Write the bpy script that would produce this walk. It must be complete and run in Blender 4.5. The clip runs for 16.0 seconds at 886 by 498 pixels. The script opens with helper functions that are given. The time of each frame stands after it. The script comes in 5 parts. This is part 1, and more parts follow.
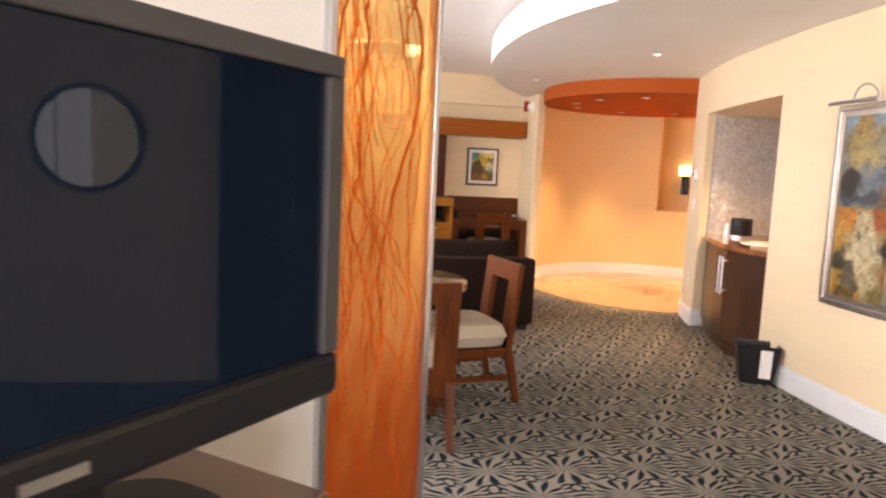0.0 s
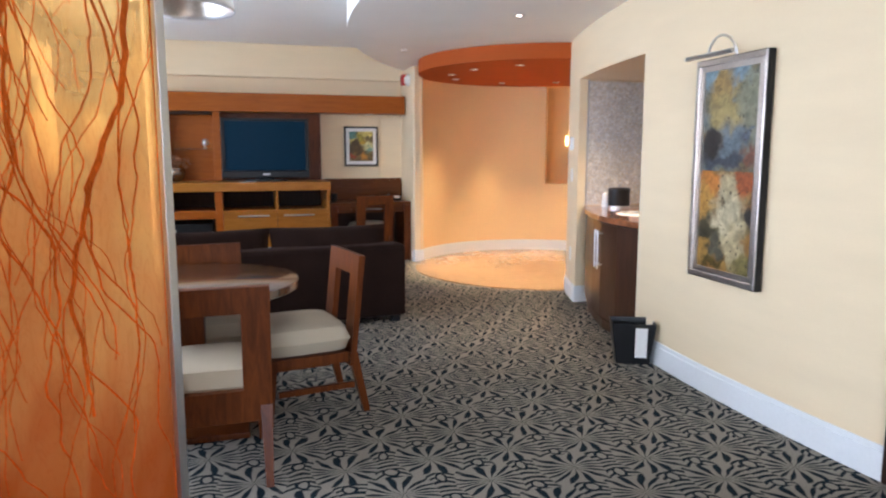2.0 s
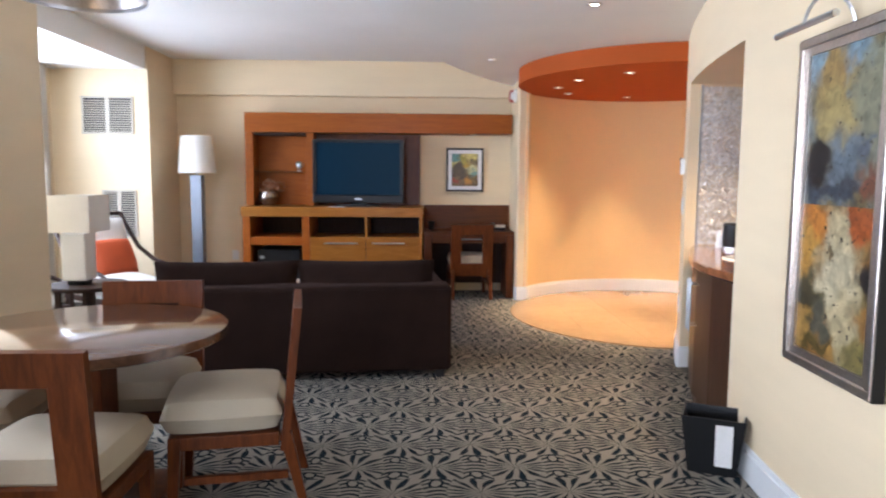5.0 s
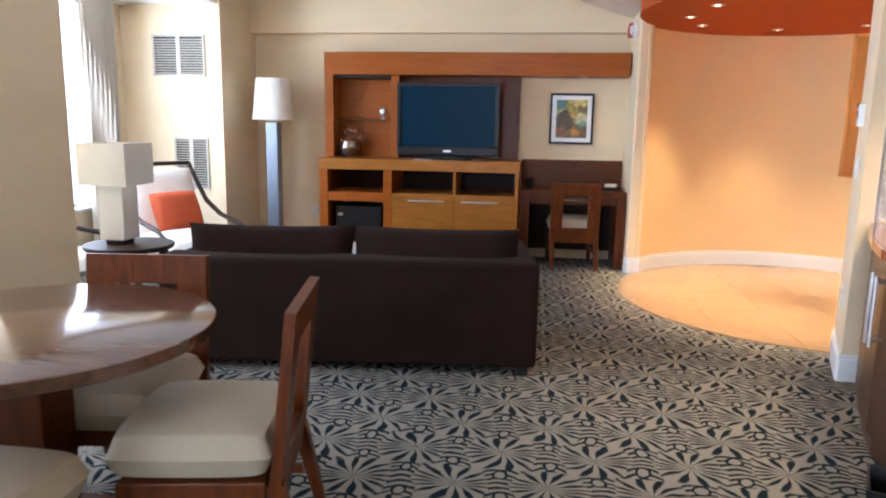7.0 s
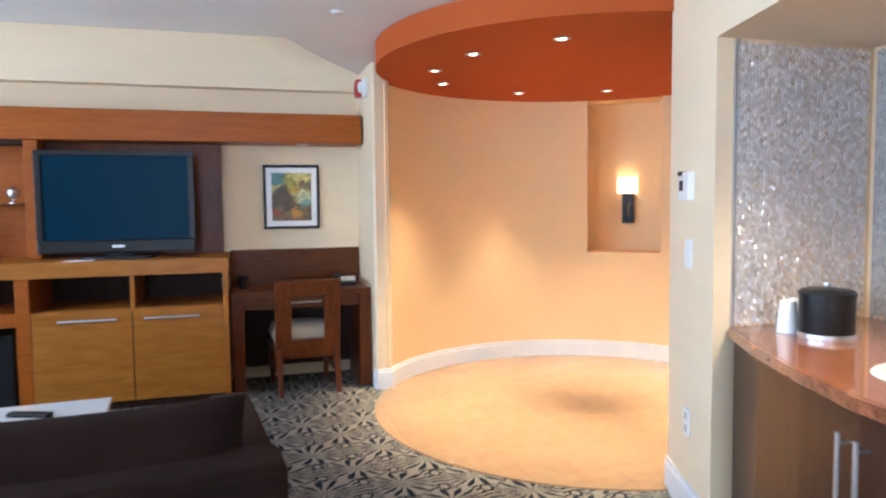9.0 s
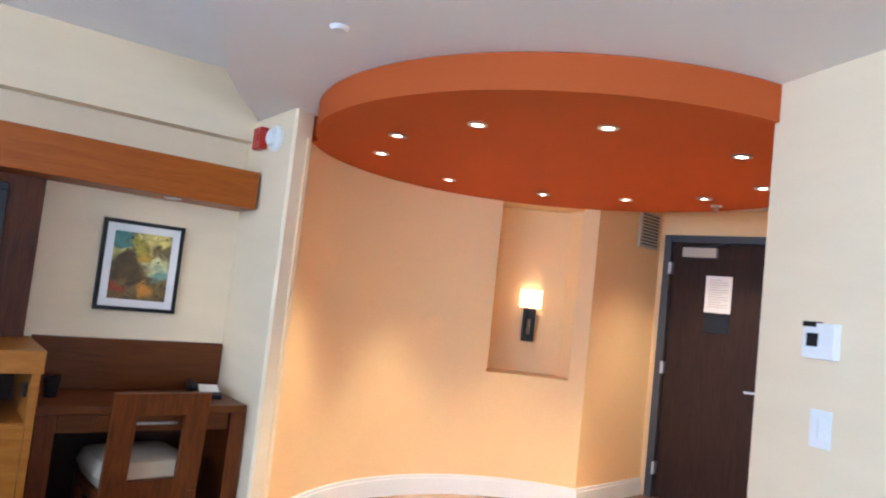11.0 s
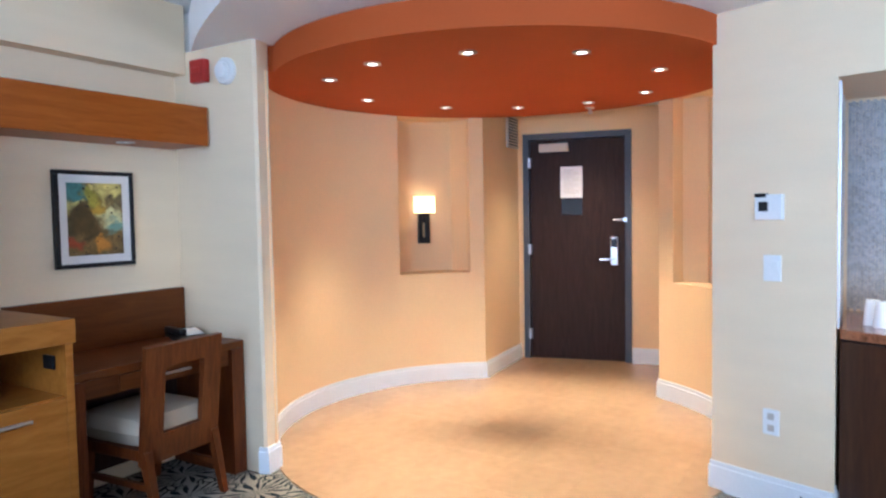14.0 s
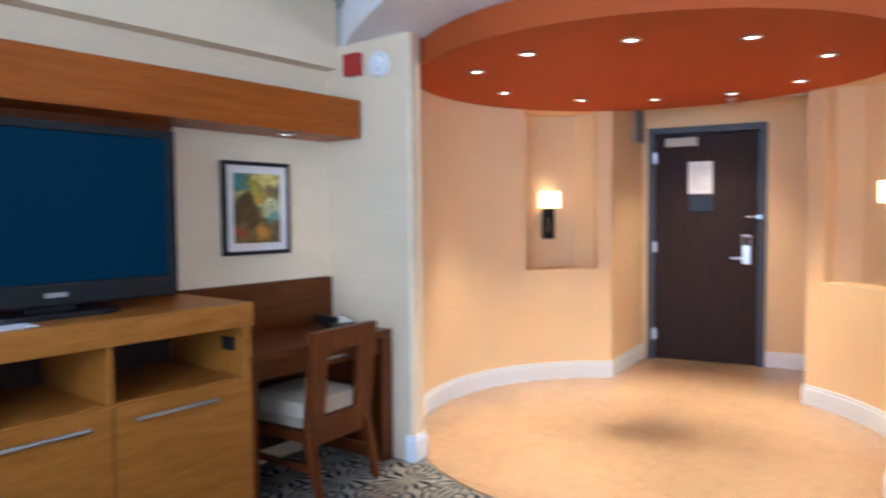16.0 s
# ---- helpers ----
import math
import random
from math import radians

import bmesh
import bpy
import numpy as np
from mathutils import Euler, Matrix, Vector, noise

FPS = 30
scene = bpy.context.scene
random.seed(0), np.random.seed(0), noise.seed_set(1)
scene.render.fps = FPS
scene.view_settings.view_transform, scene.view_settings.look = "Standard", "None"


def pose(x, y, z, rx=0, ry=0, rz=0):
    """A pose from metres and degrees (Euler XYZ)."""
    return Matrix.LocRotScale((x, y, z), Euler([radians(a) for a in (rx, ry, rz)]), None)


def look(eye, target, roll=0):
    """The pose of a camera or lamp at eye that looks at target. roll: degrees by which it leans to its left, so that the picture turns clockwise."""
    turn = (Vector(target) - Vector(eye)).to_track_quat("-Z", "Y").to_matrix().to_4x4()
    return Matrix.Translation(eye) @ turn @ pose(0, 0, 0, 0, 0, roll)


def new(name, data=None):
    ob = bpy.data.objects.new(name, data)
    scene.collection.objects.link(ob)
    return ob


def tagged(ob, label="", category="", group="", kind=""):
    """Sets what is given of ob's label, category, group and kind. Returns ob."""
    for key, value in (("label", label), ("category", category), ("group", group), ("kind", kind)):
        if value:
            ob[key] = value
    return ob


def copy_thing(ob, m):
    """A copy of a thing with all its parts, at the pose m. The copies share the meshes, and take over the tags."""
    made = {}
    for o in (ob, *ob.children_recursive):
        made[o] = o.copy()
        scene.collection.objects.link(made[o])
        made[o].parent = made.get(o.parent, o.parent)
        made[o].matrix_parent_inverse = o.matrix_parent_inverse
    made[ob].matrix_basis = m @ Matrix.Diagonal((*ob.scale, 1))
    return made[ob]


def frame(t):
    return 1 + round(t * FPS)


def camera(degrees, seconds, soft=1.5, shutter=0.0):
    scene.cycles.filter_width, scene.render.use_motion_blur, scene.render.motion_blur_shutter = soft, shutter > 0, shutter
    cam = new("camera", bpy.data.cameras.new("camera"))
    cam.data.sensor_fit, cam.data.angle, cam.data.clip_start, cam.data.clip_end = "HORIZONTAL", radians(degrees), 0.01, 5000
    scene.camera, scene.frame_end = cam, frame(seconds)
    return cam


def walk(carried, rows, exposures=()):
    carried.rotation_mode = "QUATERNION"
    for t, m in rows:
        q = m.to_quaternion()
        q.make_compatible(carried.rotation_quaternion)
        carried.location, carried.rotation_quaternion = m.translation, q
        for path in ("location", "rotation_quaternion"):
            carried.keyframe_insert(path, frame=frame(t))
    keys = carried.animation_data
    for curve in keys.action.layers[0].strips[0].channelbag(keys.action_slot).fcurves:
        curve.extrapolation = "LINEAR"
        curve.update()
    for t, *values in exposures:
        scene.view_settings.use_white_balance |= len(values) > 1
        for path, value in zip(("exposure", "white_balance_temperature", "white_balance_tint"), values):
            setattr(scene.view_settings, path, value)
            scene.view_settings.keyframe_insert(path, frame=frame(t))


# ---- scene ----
cam = camera(65.3, 16.0, soft=2.1, shutter=0.5)
PATH = [
    (0, (-0.232, 0.369, 1.367), (0.111, 2.326, 1.142), 2.7),
    (0.5, (-0.076, 0.339, 1.367), (0.324, 2.288, 1.161), 3.8),
    (1, (0.038, 0.395, 1.368), (0.465, 2.335, 1.129), 0.8),
    (1.5, (0.135, 0.615, 1.372), (0.778, 2.498, 1.169), -0.2),
    (2, (0.311, 0.77, 1.363), (0.883, 2.667, 1.087), 0.0),
    (2.5, (0.511, 0.913, 1.362), (0.973, 2.836, 1.065), 1.8),
    (3, (0.711, 1.152, 1.359), (1.18, 3.082, 1.118), -1.5),
    (3.5, (0.892, 1.283, 1.352), (1.217, 3.242, 1.113), -1.7),
    (3.7, (0.97, 1.298, 1.36), (1.212, 3.266, 1.106), -1.4),
    (4, (1.134, 1.351, 1.347), (1.424, 3.307, 1.043), -0.4),
    (4.5, (1.286, 1.478, 1.346), (1.459, 3.457, 1.112), 2.3),
    (5, (1.415, 1.564, 1.351), (1.476, 3.552, 1.146), 0.4),
    (5.2, (1.467, 1.581, 1.353), (1.427, 3.569, 1.136), 0.8),
    (7.3, (1.58, 2.667, 1.343), (1.322, 4.619, 0.991), 0.9),
    (7.5, (1.591, 2.77, 1.355), (1.346, 4.733, 1.064), 0.5),
    (8, (1.63, 3.293, 1.342), (1.742, 5.277, 1.118), -2.2),
    (8.5, (1.609, 3.75, 1.375), (1.959, 5.71, 1.189), -0.7),
    (9, (1.493, 4.127, 1.387), (2.062, 6.039, 1.253), -0.6),
    (9.5, (1.476, 4.529, 1.396), (2.17, 6.404, 1.366), 2.0),
    (9.7, (1.429, 4.695, 1.407), (2.218, 6.532, 1.441), 3.2),
    (11.8, (0.624, 5.978, 1.454), (2.009, 7.419, 1.538), 1.6),
    (12, (0.565, 6.047, 1.447), (1.993, 7.445, 1.519), -0.2),
    (12.5, (0.356, 6.14, 1.472), (1.836, 7.477, 1.612), -0.2),
    (13, (0.069, 6.163, 1.476), (1.628, 7.414, 1.525), -0.2),
    (13.5, (-0.085, 6.203, 1.427), (1.537, 7.373, 1.434), -0.4),
    (14, (-0.243, 6.279, 1.438), (1.454, 7.332, 1.338), -1.0),
    (14.5, (-0.333, 6.318, 1.418), (1.397, 7.308, 1.256), -1.7),
    (15, (-0.367, 6.407, 1.425), (1.331, 7.455, 1.284), -0.3),
    (15.5, (-0.4, 6.497, 1.432), (1.314, 7.517, 1.292), -1.2),
    (16, (-0.446, 6.611, 1.397), (1.119, 7.853, 1.3), -0.5),
]
LOOK = [
    (0.0, 0.02, 7900, 29), (0.5, 0.12, 7000, 25), (1.0, -0.05, 6300, 19), (1.5, -0.3, 6100, 18), (2.5, -0.2, 5850, 17), (3.0, -0.18, 5750, 16), (5.0, -0.14, 6000, 19), (7.5, -0.02, 5750, 16),
    (8.0, -0.02, 5550, 14), (8.5, 0.15, 5350, 13), (9.5, 0.0, 5300, 13), (12.0, 0.04, 5000, 13), (13.5, -0.12, 4850, 13), (16.0, -0.15, 4850, 13),
]
walk(cam, [(t, look(eye, target, roll)) for t, eye, target, roll in PATH], exposures=LOOK)

# ---------------------------------------------------------------- world, sun, large lights
world = bpy.data.worlds.new("world")
scene.world = world
world.use_nodes = True
wn = world.node_tree
sky = wn.nodes.new("ShaderNodeTexSky")
sky.sky_type = "NISHITA"
sky.sun_disc = False
sky.sun_elevation = radians(24)
sky.sun_rotation = radians(213)
wn.links.new(sky.outputs[0], wn.nodes["Background"].inputs[0])
wn.nodes["Background"].inputs[1].default_value = 0.12


def lamp(name, kind, energy, color, m, **extra):
    data = bpy.data.lights.new(name, kind)
    data.energy, data.color = energy, color
    for key, value in extra.items():
        if key == "size":
            data.size = value
        elif key == "size_y":
            data.shape, data.size_y = "RECTANGLE", value
        elif key == "radius":
            data.shadow_soft_size = value
        elif key == "cone":
            data.spot_size, data.spot_blend = radians(value), 1.0
        elif key == "angle":
            data.angle = radians(value)
    ob = new(name, data)
    ob.matrix_world = m
    return ob


lamp("sun", "SUN", 4.0, (1.0, 0.93, 0.82), look((-5, -6, 6), (-5 + 0.50, -6 + 0.78, 6 - 0.40)), angle=0.5)
DAY = (0.74, 0.87, 1.0)
HALO = (1.0, 0.755, 0.43)
lamp("window_light_lounge", "AREA", 138, DAY, look((-2.42, 7.5, 1.5), (0, 7.3, 1.35)), size=2.2, size_y=1.9)
lamp("window_light_dining", "AREA", 165, DAY, look((-2.42, 4.1, 1.5), (0, 4.1, 1.25)), size=2.2, size_y=1.9)
lamp("window_light_bedroom", "AREA", 385, DAY, look((-0.6, -4.18, 1.5), (-0.9, 0.0, 1.4)), size=2.4, size_y=1.9)

# ---------------------------------------------------------------- helpers of this scene


def col(c):
    return (c[0], c[1], c[2], 1.0)


def material(name, base, rough=0.6, metal=0.0, var=0.10, scale=6.0, fine=60.0, bump=0.05, stretch=(1, 1, 1), coat=0.0, emit=None, power=0.0, rand=0.0, spec=0.5):
    m = bpy.data.materials.new(name)
    m.use_nodes = True
    nt = m.node_tree
    b = nt.nodes["Principled BSDF"]
    tc = nt.nodes.new("ShaderNodeTexCoord")
    mp = nt.nodes.new("ShaderNodeMapping")
    mp.inputs["Scale"].default_value = stretch
    nt.links.new(tc.outputs["Object"], mp.inputs[0])
    n1 = nt.nodes.new("ShaderNodeTexNoise")
    n1.inputs["Scale"].default_value, n1.inputs["Detail"].default_value = scale, 4
    n2 = nt.nodes.new("ShaderNodeTexNoise")
    n2.inputs["Scale"].default_value, n2.inputs["Detail"].default_value = fine, 3
    nt.links.new(mp.outputs[0], n1.inputs[0])
    nt.links.new(mp.outputs[0], n2.inputs[0])
    add = nt.nodes.new("ShaderNodeMath")
    add.operation = "ADD"
    nt.links.new(n1.outputs[0], add.inputs[0])
    nt.links.new(n2.outputs[0], add.inputs[1])
    ramp = nt.nodes.new("ShaderNodeMapRange")
    ramp.inputs[1].default_value, ramp.inputs[2].default_value = 0.7, 1.3
    ramp.inputs[3].default_value, ramp.inputs[4].default_value = 1 - var, 1 + var
    nt.links.new(add.outputs[0], ramp.inputs[0])
    value = ramp.outputs[0]
    if rand:
        oi = nt.nodes.new("ShaderNodeObjectInfo")
        mr = nt.nodes.new("ShaderNodeMapRange")
        mr.inputs[3].default_value, mr.inputs[4].default_value = 1 - rand, 1 + rand
        nt.links.new(oi.outputs["Random"], mr.inputs[0])
        mu = nt.nodes.new("ShaderNodeMath")
        mu.operation = "MULTIPLY"
        nt.links.new(value, mu.inputs[0])
        nt.links.new(mr.outputs[0], mu.inputs[1])
        value = mu.outputs[0]
    mix = nt.nodes.new("ShaderNodeVectorMath")
    mix.operation = "SCALE"
    mix.inputs[0].default_value = base
    nt.links.new(value, mix.inputs["Scale"])
    nt.links.new(mix.outputs[0], b.inputs["Base Color"])
    b.inputs["Roughness"].default_value = rough
    b.inputs["Metallic"].default_value = metal
    b.inputs["Coat Weight"].default_value = coat
    b.inputs["Specular IOR Level"].default_value = spec
    if bump:
        bp = nt.nodes.new("ShaderNodeBump")
        bp.inputs["Strength"].default_value, bp.inputs["Distance"].default_value = bump * 4, 0.004
        nt.links.new(n2.outputs[0], bp.inputs["Height"])
        nt.links.new(bp.outputs[0], b.inputs["Normal"])
    if emit:
        b.inputs["Emission Color"].default_value = col(emit)
        b.inputs["Emission Strength"].default_value = power
    return m


def wood(name, dark, light, along=(1, 12, 12), rough=0.35, coat=0.25, scale=3.0, spec=0.2):
    m = bpy.data.materials.new(name)
    m.use_nodes = True
    nt = m.node_tree
    b = nt.nodes["Principled BSDF"]
    tc = nt.nodes.new("ShaderNodeTexCoord")
    mp = nt.nodes.new("ShaderNodeMapping")
    mp.inputs["Scale"].default_value = along
    nt.links.new(tc.outputs["Object"], mp.inputs[0])
    n1 = nt.nodes.new("ShaderNodeTexNoise")
    n1.inputs["Scale"].default_value, n1.inputs["Detail"].default_value, n1.inputs["Distortion"].default_value = scale, 6, 1.2
    nt.links.new(mp.outputs[0], n1.inputs[0])
    n2 = nt.nodes.new("ShaderNodeTexNoise")
    n2.inputs["Scale"].default_value, n2.inputs["Detail"].default_value = scale * 9, 4
    nt.links.new(mp.outputs[0], n2.inputs[0])
    mixn = nt.nodes.new("ShaderNodeMath")
    mixn.operation = "MULTIPLY_ADD"
    mixn.inputs[1].default_value = 0.35
    nt.links.new(n2.outputs[0], mixn.inputs[0])
    nt.links.new(n1.outputs[0], mixn.inputs[2])
    ramp = nt.nodes.new("ShaderNodeValToRGB")
    ramp.color_ramp.elements[0].position, ramp.color_ramp.elements[0].color = 0.45, col(dark)
    ramp.color_ramp.elements[1].position, ramp.color_ramp.elements[1].color = 0.95, col(light)
    nt.links.new(mixn.outputs[0], ramp.inputs[0])
    nt.links.new(ramp.outputs[0], b.inputs["Base Color"])
    b.inputs["Roughness"].default_value = rough
    b.inputs["Coat Weight"].default_value = coat
    b.inputs["Coat Roughness"].default_value = 0.2
    b.inputs["Specular IOR Level"].default_value = spec
    bp = nt.nodes.new("ShaderNodeBump")
    bp.inputs["Strength"].default_value, bp.inputs["Distance"].default_value = 0.15, 0.002
    nt.links.new(n2.outputs[0], bp.inputs["Height"])
    nt.links.new(bp.outputs[0], b.inputs["Normal"])
    return m


def box(bm, x0, x1, y0, y1, z0, z1, bevel=0.0, seg=2):
    vs = [bm.verts.new(p) for p in ((x0, y0, z0), (x1, y0, z0), (x1, y1, z0), (x0, y1, z0), (x0, y0, z1), (x1, y0, z1), (x1, y1, z1), (x0, y1, z1))]
    fs = [bm.faces.new([vs[i] for i in f]) for f in ((3, 2, 1, 0), (4, 5, 6, 7), (0, 1, 5, 4), (1, 2, 6, 5), (2, 3, 7, 6), (3, 0, 4, 7))]
    if bevel:
        edges = list({e for f in fs for e in f.edges})
        bmesh.ops.bevel(bm, geom=edges, offset=bevel, segments=seg, affect="EDGES", profile=0.5)
    return bm


def prism(bm, pts, z0, z1):
    """Upright prism over a ring of plan points (counter-clockwise)."""
    lo = [bm.verts.new((x, y, z0)) for x, y in pts]
    hi = [bm.verts.new((x, y, z1)) for x, y in pts]
    n = len(pts)
    bm.faces.new(lo[::-1])
    bm.faces.new(hi)
    for i in range(n):
        j = (i + 1) % n
        bm.faces.new((lo[i], lo[j], hi[j], hi[i]))
    return bm


def strip(bm, outer, inner, z0, z1):
    """A wall between two equally long rows of plan points."""
    n = len(outer)
    rows = [[bm.verts.new((x, y, z)) for x, y in r] for r in (outer, inner) for z in (z0, z1)]
    ol, oh, il, ih = rows
    for i in range(n - 1):
        for a, b in ((ol, oh), (ih, il), (oh, ih), (il, ol)):
            bm.faces.new((a[i], a[i + 1], b[i + 1], b[i]))
    bm.faces.new((ol[0], oh[0], ih[0], il[0]))
    bm.faces.new((ol[-1], il[-1], ih[-1], oh[-1]))
    return bm


def lathe(bm, profile, seg=24, x=0.0, y=0.0):
    """Turn rows of (radius, z) round the upright axis."""
    rings = []
    for r, z in profile:
        if r < 1e-5:
            rings.append([bm.verts.new((x, y, z))])
        else:
            rings.append([bm.verts.new((x + r * math.cos(2 * math.pi * k / seg), y + r * math.sin(2 * math.pi * k / seg), z)) for k in range(seg)])
    for a, b in zip(rings, rings[1:]):
        for k in range(seg):
            j = (k + 1) % seg
            ring = [a[k % len(a)], a[j % len(a)], b[j % len(b)], b[k % len(b)]]
            ring = list(dict.fromkeys(ring))
            if len(ring) > 2:
                bm.faces.new(ring)
    return bm


def rod(bm, points, r, seg=8):
    """A round bar along a row of points."""
    rings = []
    pts = [Vector(p) for p in points]
    for i, p in enumerate(pts):
        d = (pts[min(i + 1, len(pts) - 1)] - pts[max(i - 1, 0)]).normalized()
        u = d.orthogonal().normalized() if i == 0 else (rings[-1][1] - d * rings[-1][1].dot(d)).normalized()
        v = d.cross(u)
        rings.append(([bm.verts.new(p + r * (math.cos(2 * math.pi * k / seg) * u + math.sin(2 * math.pi * k / seg) * v)) for k in range(seg)], u))
    for (a, _), (b, _) in zip(rings, rings[1:]):
        for k in range(seg):
            j = (k + 1) % seg
            bm.faces.new((a[k], a[j], b[j], b[k]))
    bm.faces.new(rings[0][0][::-1])
    bm.faces.new(rings[-1][0])
    return bm


def mesh_of(name, bm, mat, smooth=False):
    bmesh.ops.recalc_face_normals(bm, faces=bm.faces)
    if smooth:
        for f in bm.faces:
            f.smooth = True
        for e in bm.edges:
            e.smooth = len(e.link_faces) < 2 or e.calc_face_angle(0) < 0.7
    me = bpy.data.meshes.new(name)
    bm.to_mesh(me)
    bm.free()
    me.materials.append(mat)
    return me


def part(name, bm, mat, parent, label="", smooth=False):
    ob = new(name, mesh_of(name, bm, mat, smooth))
    ob.parent = parent
    return tagged(ob, label) if label else ob


def setting(name, bm, mat, label="", smooth=False):
    return tagged(new(name, mesh_of(name, bm, mat, smooth)), label, kind="structure")


def thing(name, label, category, m=None, group=""):
    ob = new(name)
    ob.empty_display_size = 0.1
    if m is not None:
        ob.matrix_world = m
    return tagged(ob, label, category, group)


def B():
    return bmesh.new()


def arc(cx, cy, r, a0, a1, n):
    return [(cx + r * math.cos(radians(a0 + (a1 - a0) * i / n)), cy + r * math.sin(radians(a0 + (a1 - a0) * i / n))) for i in range(n + 1)]


def rounded(w, d, r, n=6):
    """Plan ring of a rounded rectangle round the origin."""
    pts = []
    for sx, sy, a in ((1, 1, 0), (-1, 1, 90), (-1, -1, 180), (1, -1, 270)):
        pts += arc(sx * (w / 2 - r), sy * (d / 2 - r), r, a, a + 90, n)
    return pts


def cushion(bm, w, d, h, z, puff=0.03, n=12, square=4.0, ear=-0.05):
    """A soft pad: a rounded slab, fuller in the middle. Lies round the origin with its base at z."""
    grid = {}
    for side in (0, 1):
        for i in range(n + 1):
            for j in range(n + 1):
                u, v = 2 * i / n - 1, 2 * j / n - 1
                edge = max(0.0, (1 - abs(u) ** square) * (1 - abs(v) ** square)) ** 0.35
                zz = z + h / 2 + (1 if side else -1) * (h / 2 * edge + (puff * (1 - u * u) * (1 - v * v) if side else 0))
                if side == 0 and (i in (0, n) or j in (0, n)):
                    grid[side, i, j] = None
                    continue
                k = 1 + ear * (u * v) ** 2
                grid[side, i, j] = bm.verts.new((u * w / 2 * k, v * d / 2 * k, zz))
    for i in range(n + 1):
        for j in range(n + 1):
            if grid[0, i, j] is None:
                grid[0, i, j] = grid[1, i, j]
    for side in (0, 1):
        for i in range(n):
            for j in range(n):
                q = [grid[side, i, j], grid[side, i + 1, j], grid[side, i + 1, j + 1], grid[side, i, j + 1]]
                bm.faces.new(q if side else q[::-1])
    return bm


def turned(bm, m):
    bmesh.ops.transform(bm, matrix=m, verts=bm.verts)
    return bm


# ---------------------------------------------------------------- materials
CREAM = material("cream_wallpaper", (0.79, 0.64, 0.425), 0.75, var=0.04, scale=1.5, fine=120, bump=0.04, stretch=(1, 1, 6))
# cream paled to off-white: strong daylight on the partition, put into its colour
LIT_CREAM = material("lit_cream_paint", (0.86, 0.83, 0.77), 0.7, var=0.03, scale=2, fine=120, bump=0.03)
PEACH = material("peach_plaster", (0.83, 0.58, 0.295), 0.7, var=0.04, scale=1.5, fine=90, bump=0.03)
WHITE_CEIL = material("ceiling_paint", (0.87, 0.85, 0.81), 0.8, var=0.03, scale=2, fine=200, bump=0.03)
TERRA = material("terracotta_paint", (0.42, 0.088, 0.019), 0.75, var=0.05, scale=2, fine=150, bump=0.03, spec=0.1)
TRIM = material("white_trim_paint", (0.77, 0.79, 0.80), 0.35, var=0.03, scale=5, fine=60, bump=0.02)
CHERRY = wood("cherry_wood", (0.070, 0.016, 0.003), (0.150, 0.038, 0.007), (10, 10, 1.2), 0.4, 0.06)
CHERRY_H = wood("cherry_wood_level", (0.265, 0.062, 0.005), (0.37, 0.100, 0.009), (1.0, 10, 10), 0.4, 0.03)
MAPLE = wood("honey_maple_veneer", (0.275, 0.098, 0.011), (0.40, 0.155, 0.022), (1.2, 10, 8), 0.4, 0.05)
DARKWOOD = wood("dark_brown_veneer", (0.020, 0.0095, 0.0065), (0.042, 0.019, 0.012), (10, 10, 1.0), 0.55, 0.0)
DESKWOOD = wood("red_brown_veneer", (0.078, 0.020, 0.003), (0.135, 0.038, 0.006), (1.0, 10, 10), 0.4, 0.05)
BARWOOD = wood("bar_front_veneer", (0.034, 0.013, 0.007), (0.070, 0.027, 0.012), (10, 10, 1.0), 0.35, 0.1, spec=0.4)
TABLEWOOD = wood("table_veneer", (0.085, 0.036, 0.017), (0.18, 0.08, 0.038), (1.0, 9, 9), 0.2, 0.6, spec=0.5)
SUEDE = material("brown_sofa_fabric", (0.017, 0.0088, 0.0066), 0.9, var=0.25, scale=5, fine=300, bump=0.12, spec=0.06)
SEAT = material("cream_seat_fabric", (0.46, 0.385, 0.275), 0.8, var=0.06, scale=4, fine=400, bump=0.12)
WHITE_FAB = material("white_chair_fabric", (0.78, 0.75, 0.70), 0.8, var=0.06, scale=4, fine=300, bump=0.1)
ORANGE_FAB = material("orange_cushion_fabric", (0.55, 0.09, 0.025), 0.8, var=0.12, scale=6, fine=300, bump=0.12)
STEEL_BLUE = material("blue_grey_steel", (0.22, 0.26, 0.33), 0.35, 0.9, var=0.06, scale=6, fine=150, bump=0.02)
SILVER = material("silver_leaf_border", (0.66, 0.66, 0.66), 0.4, 0.25, var=0.06, scale=10, fine=120, bump=0.03)
CHROME = material("brushed_steel", (0.62, 0.63, 0.65), 0.34, 1.0, var=0.05, scale=10, fine=200, bump=0.02)
PEWTER = material("pewter_frame", (0.55, 0.50, 0.46), 0.30, 1.0, var=0.15, scale=8, fine=80, bump=0.06)
BLACK = material("black_plastic", (0.012, 0.012, 0.013), 0.35, var=0.1, scale=8, fine=100, bump=0.02, spec=0.25)
CHARCOAL = material("charcoal_bezel", (0.045, 0.042, 0.042), 0.45, var=0.1, scale=8, fine=150, bump=0.02)
# both screens: the sky's blue reflection is put into the base colour
SCREEN = material("dark_glass_screen", (0.004, 0.009, 0.017), 0.03, var=0.05, scale=2, fine=20, bump=0.0, spec=0.22)
SCREEN_MATT = material("sky_tinted_screen", (0.004, 0.024, 0.048), 0.30, var=0.05, scale=2, fine=20, bump=0.0, spec=0.04)
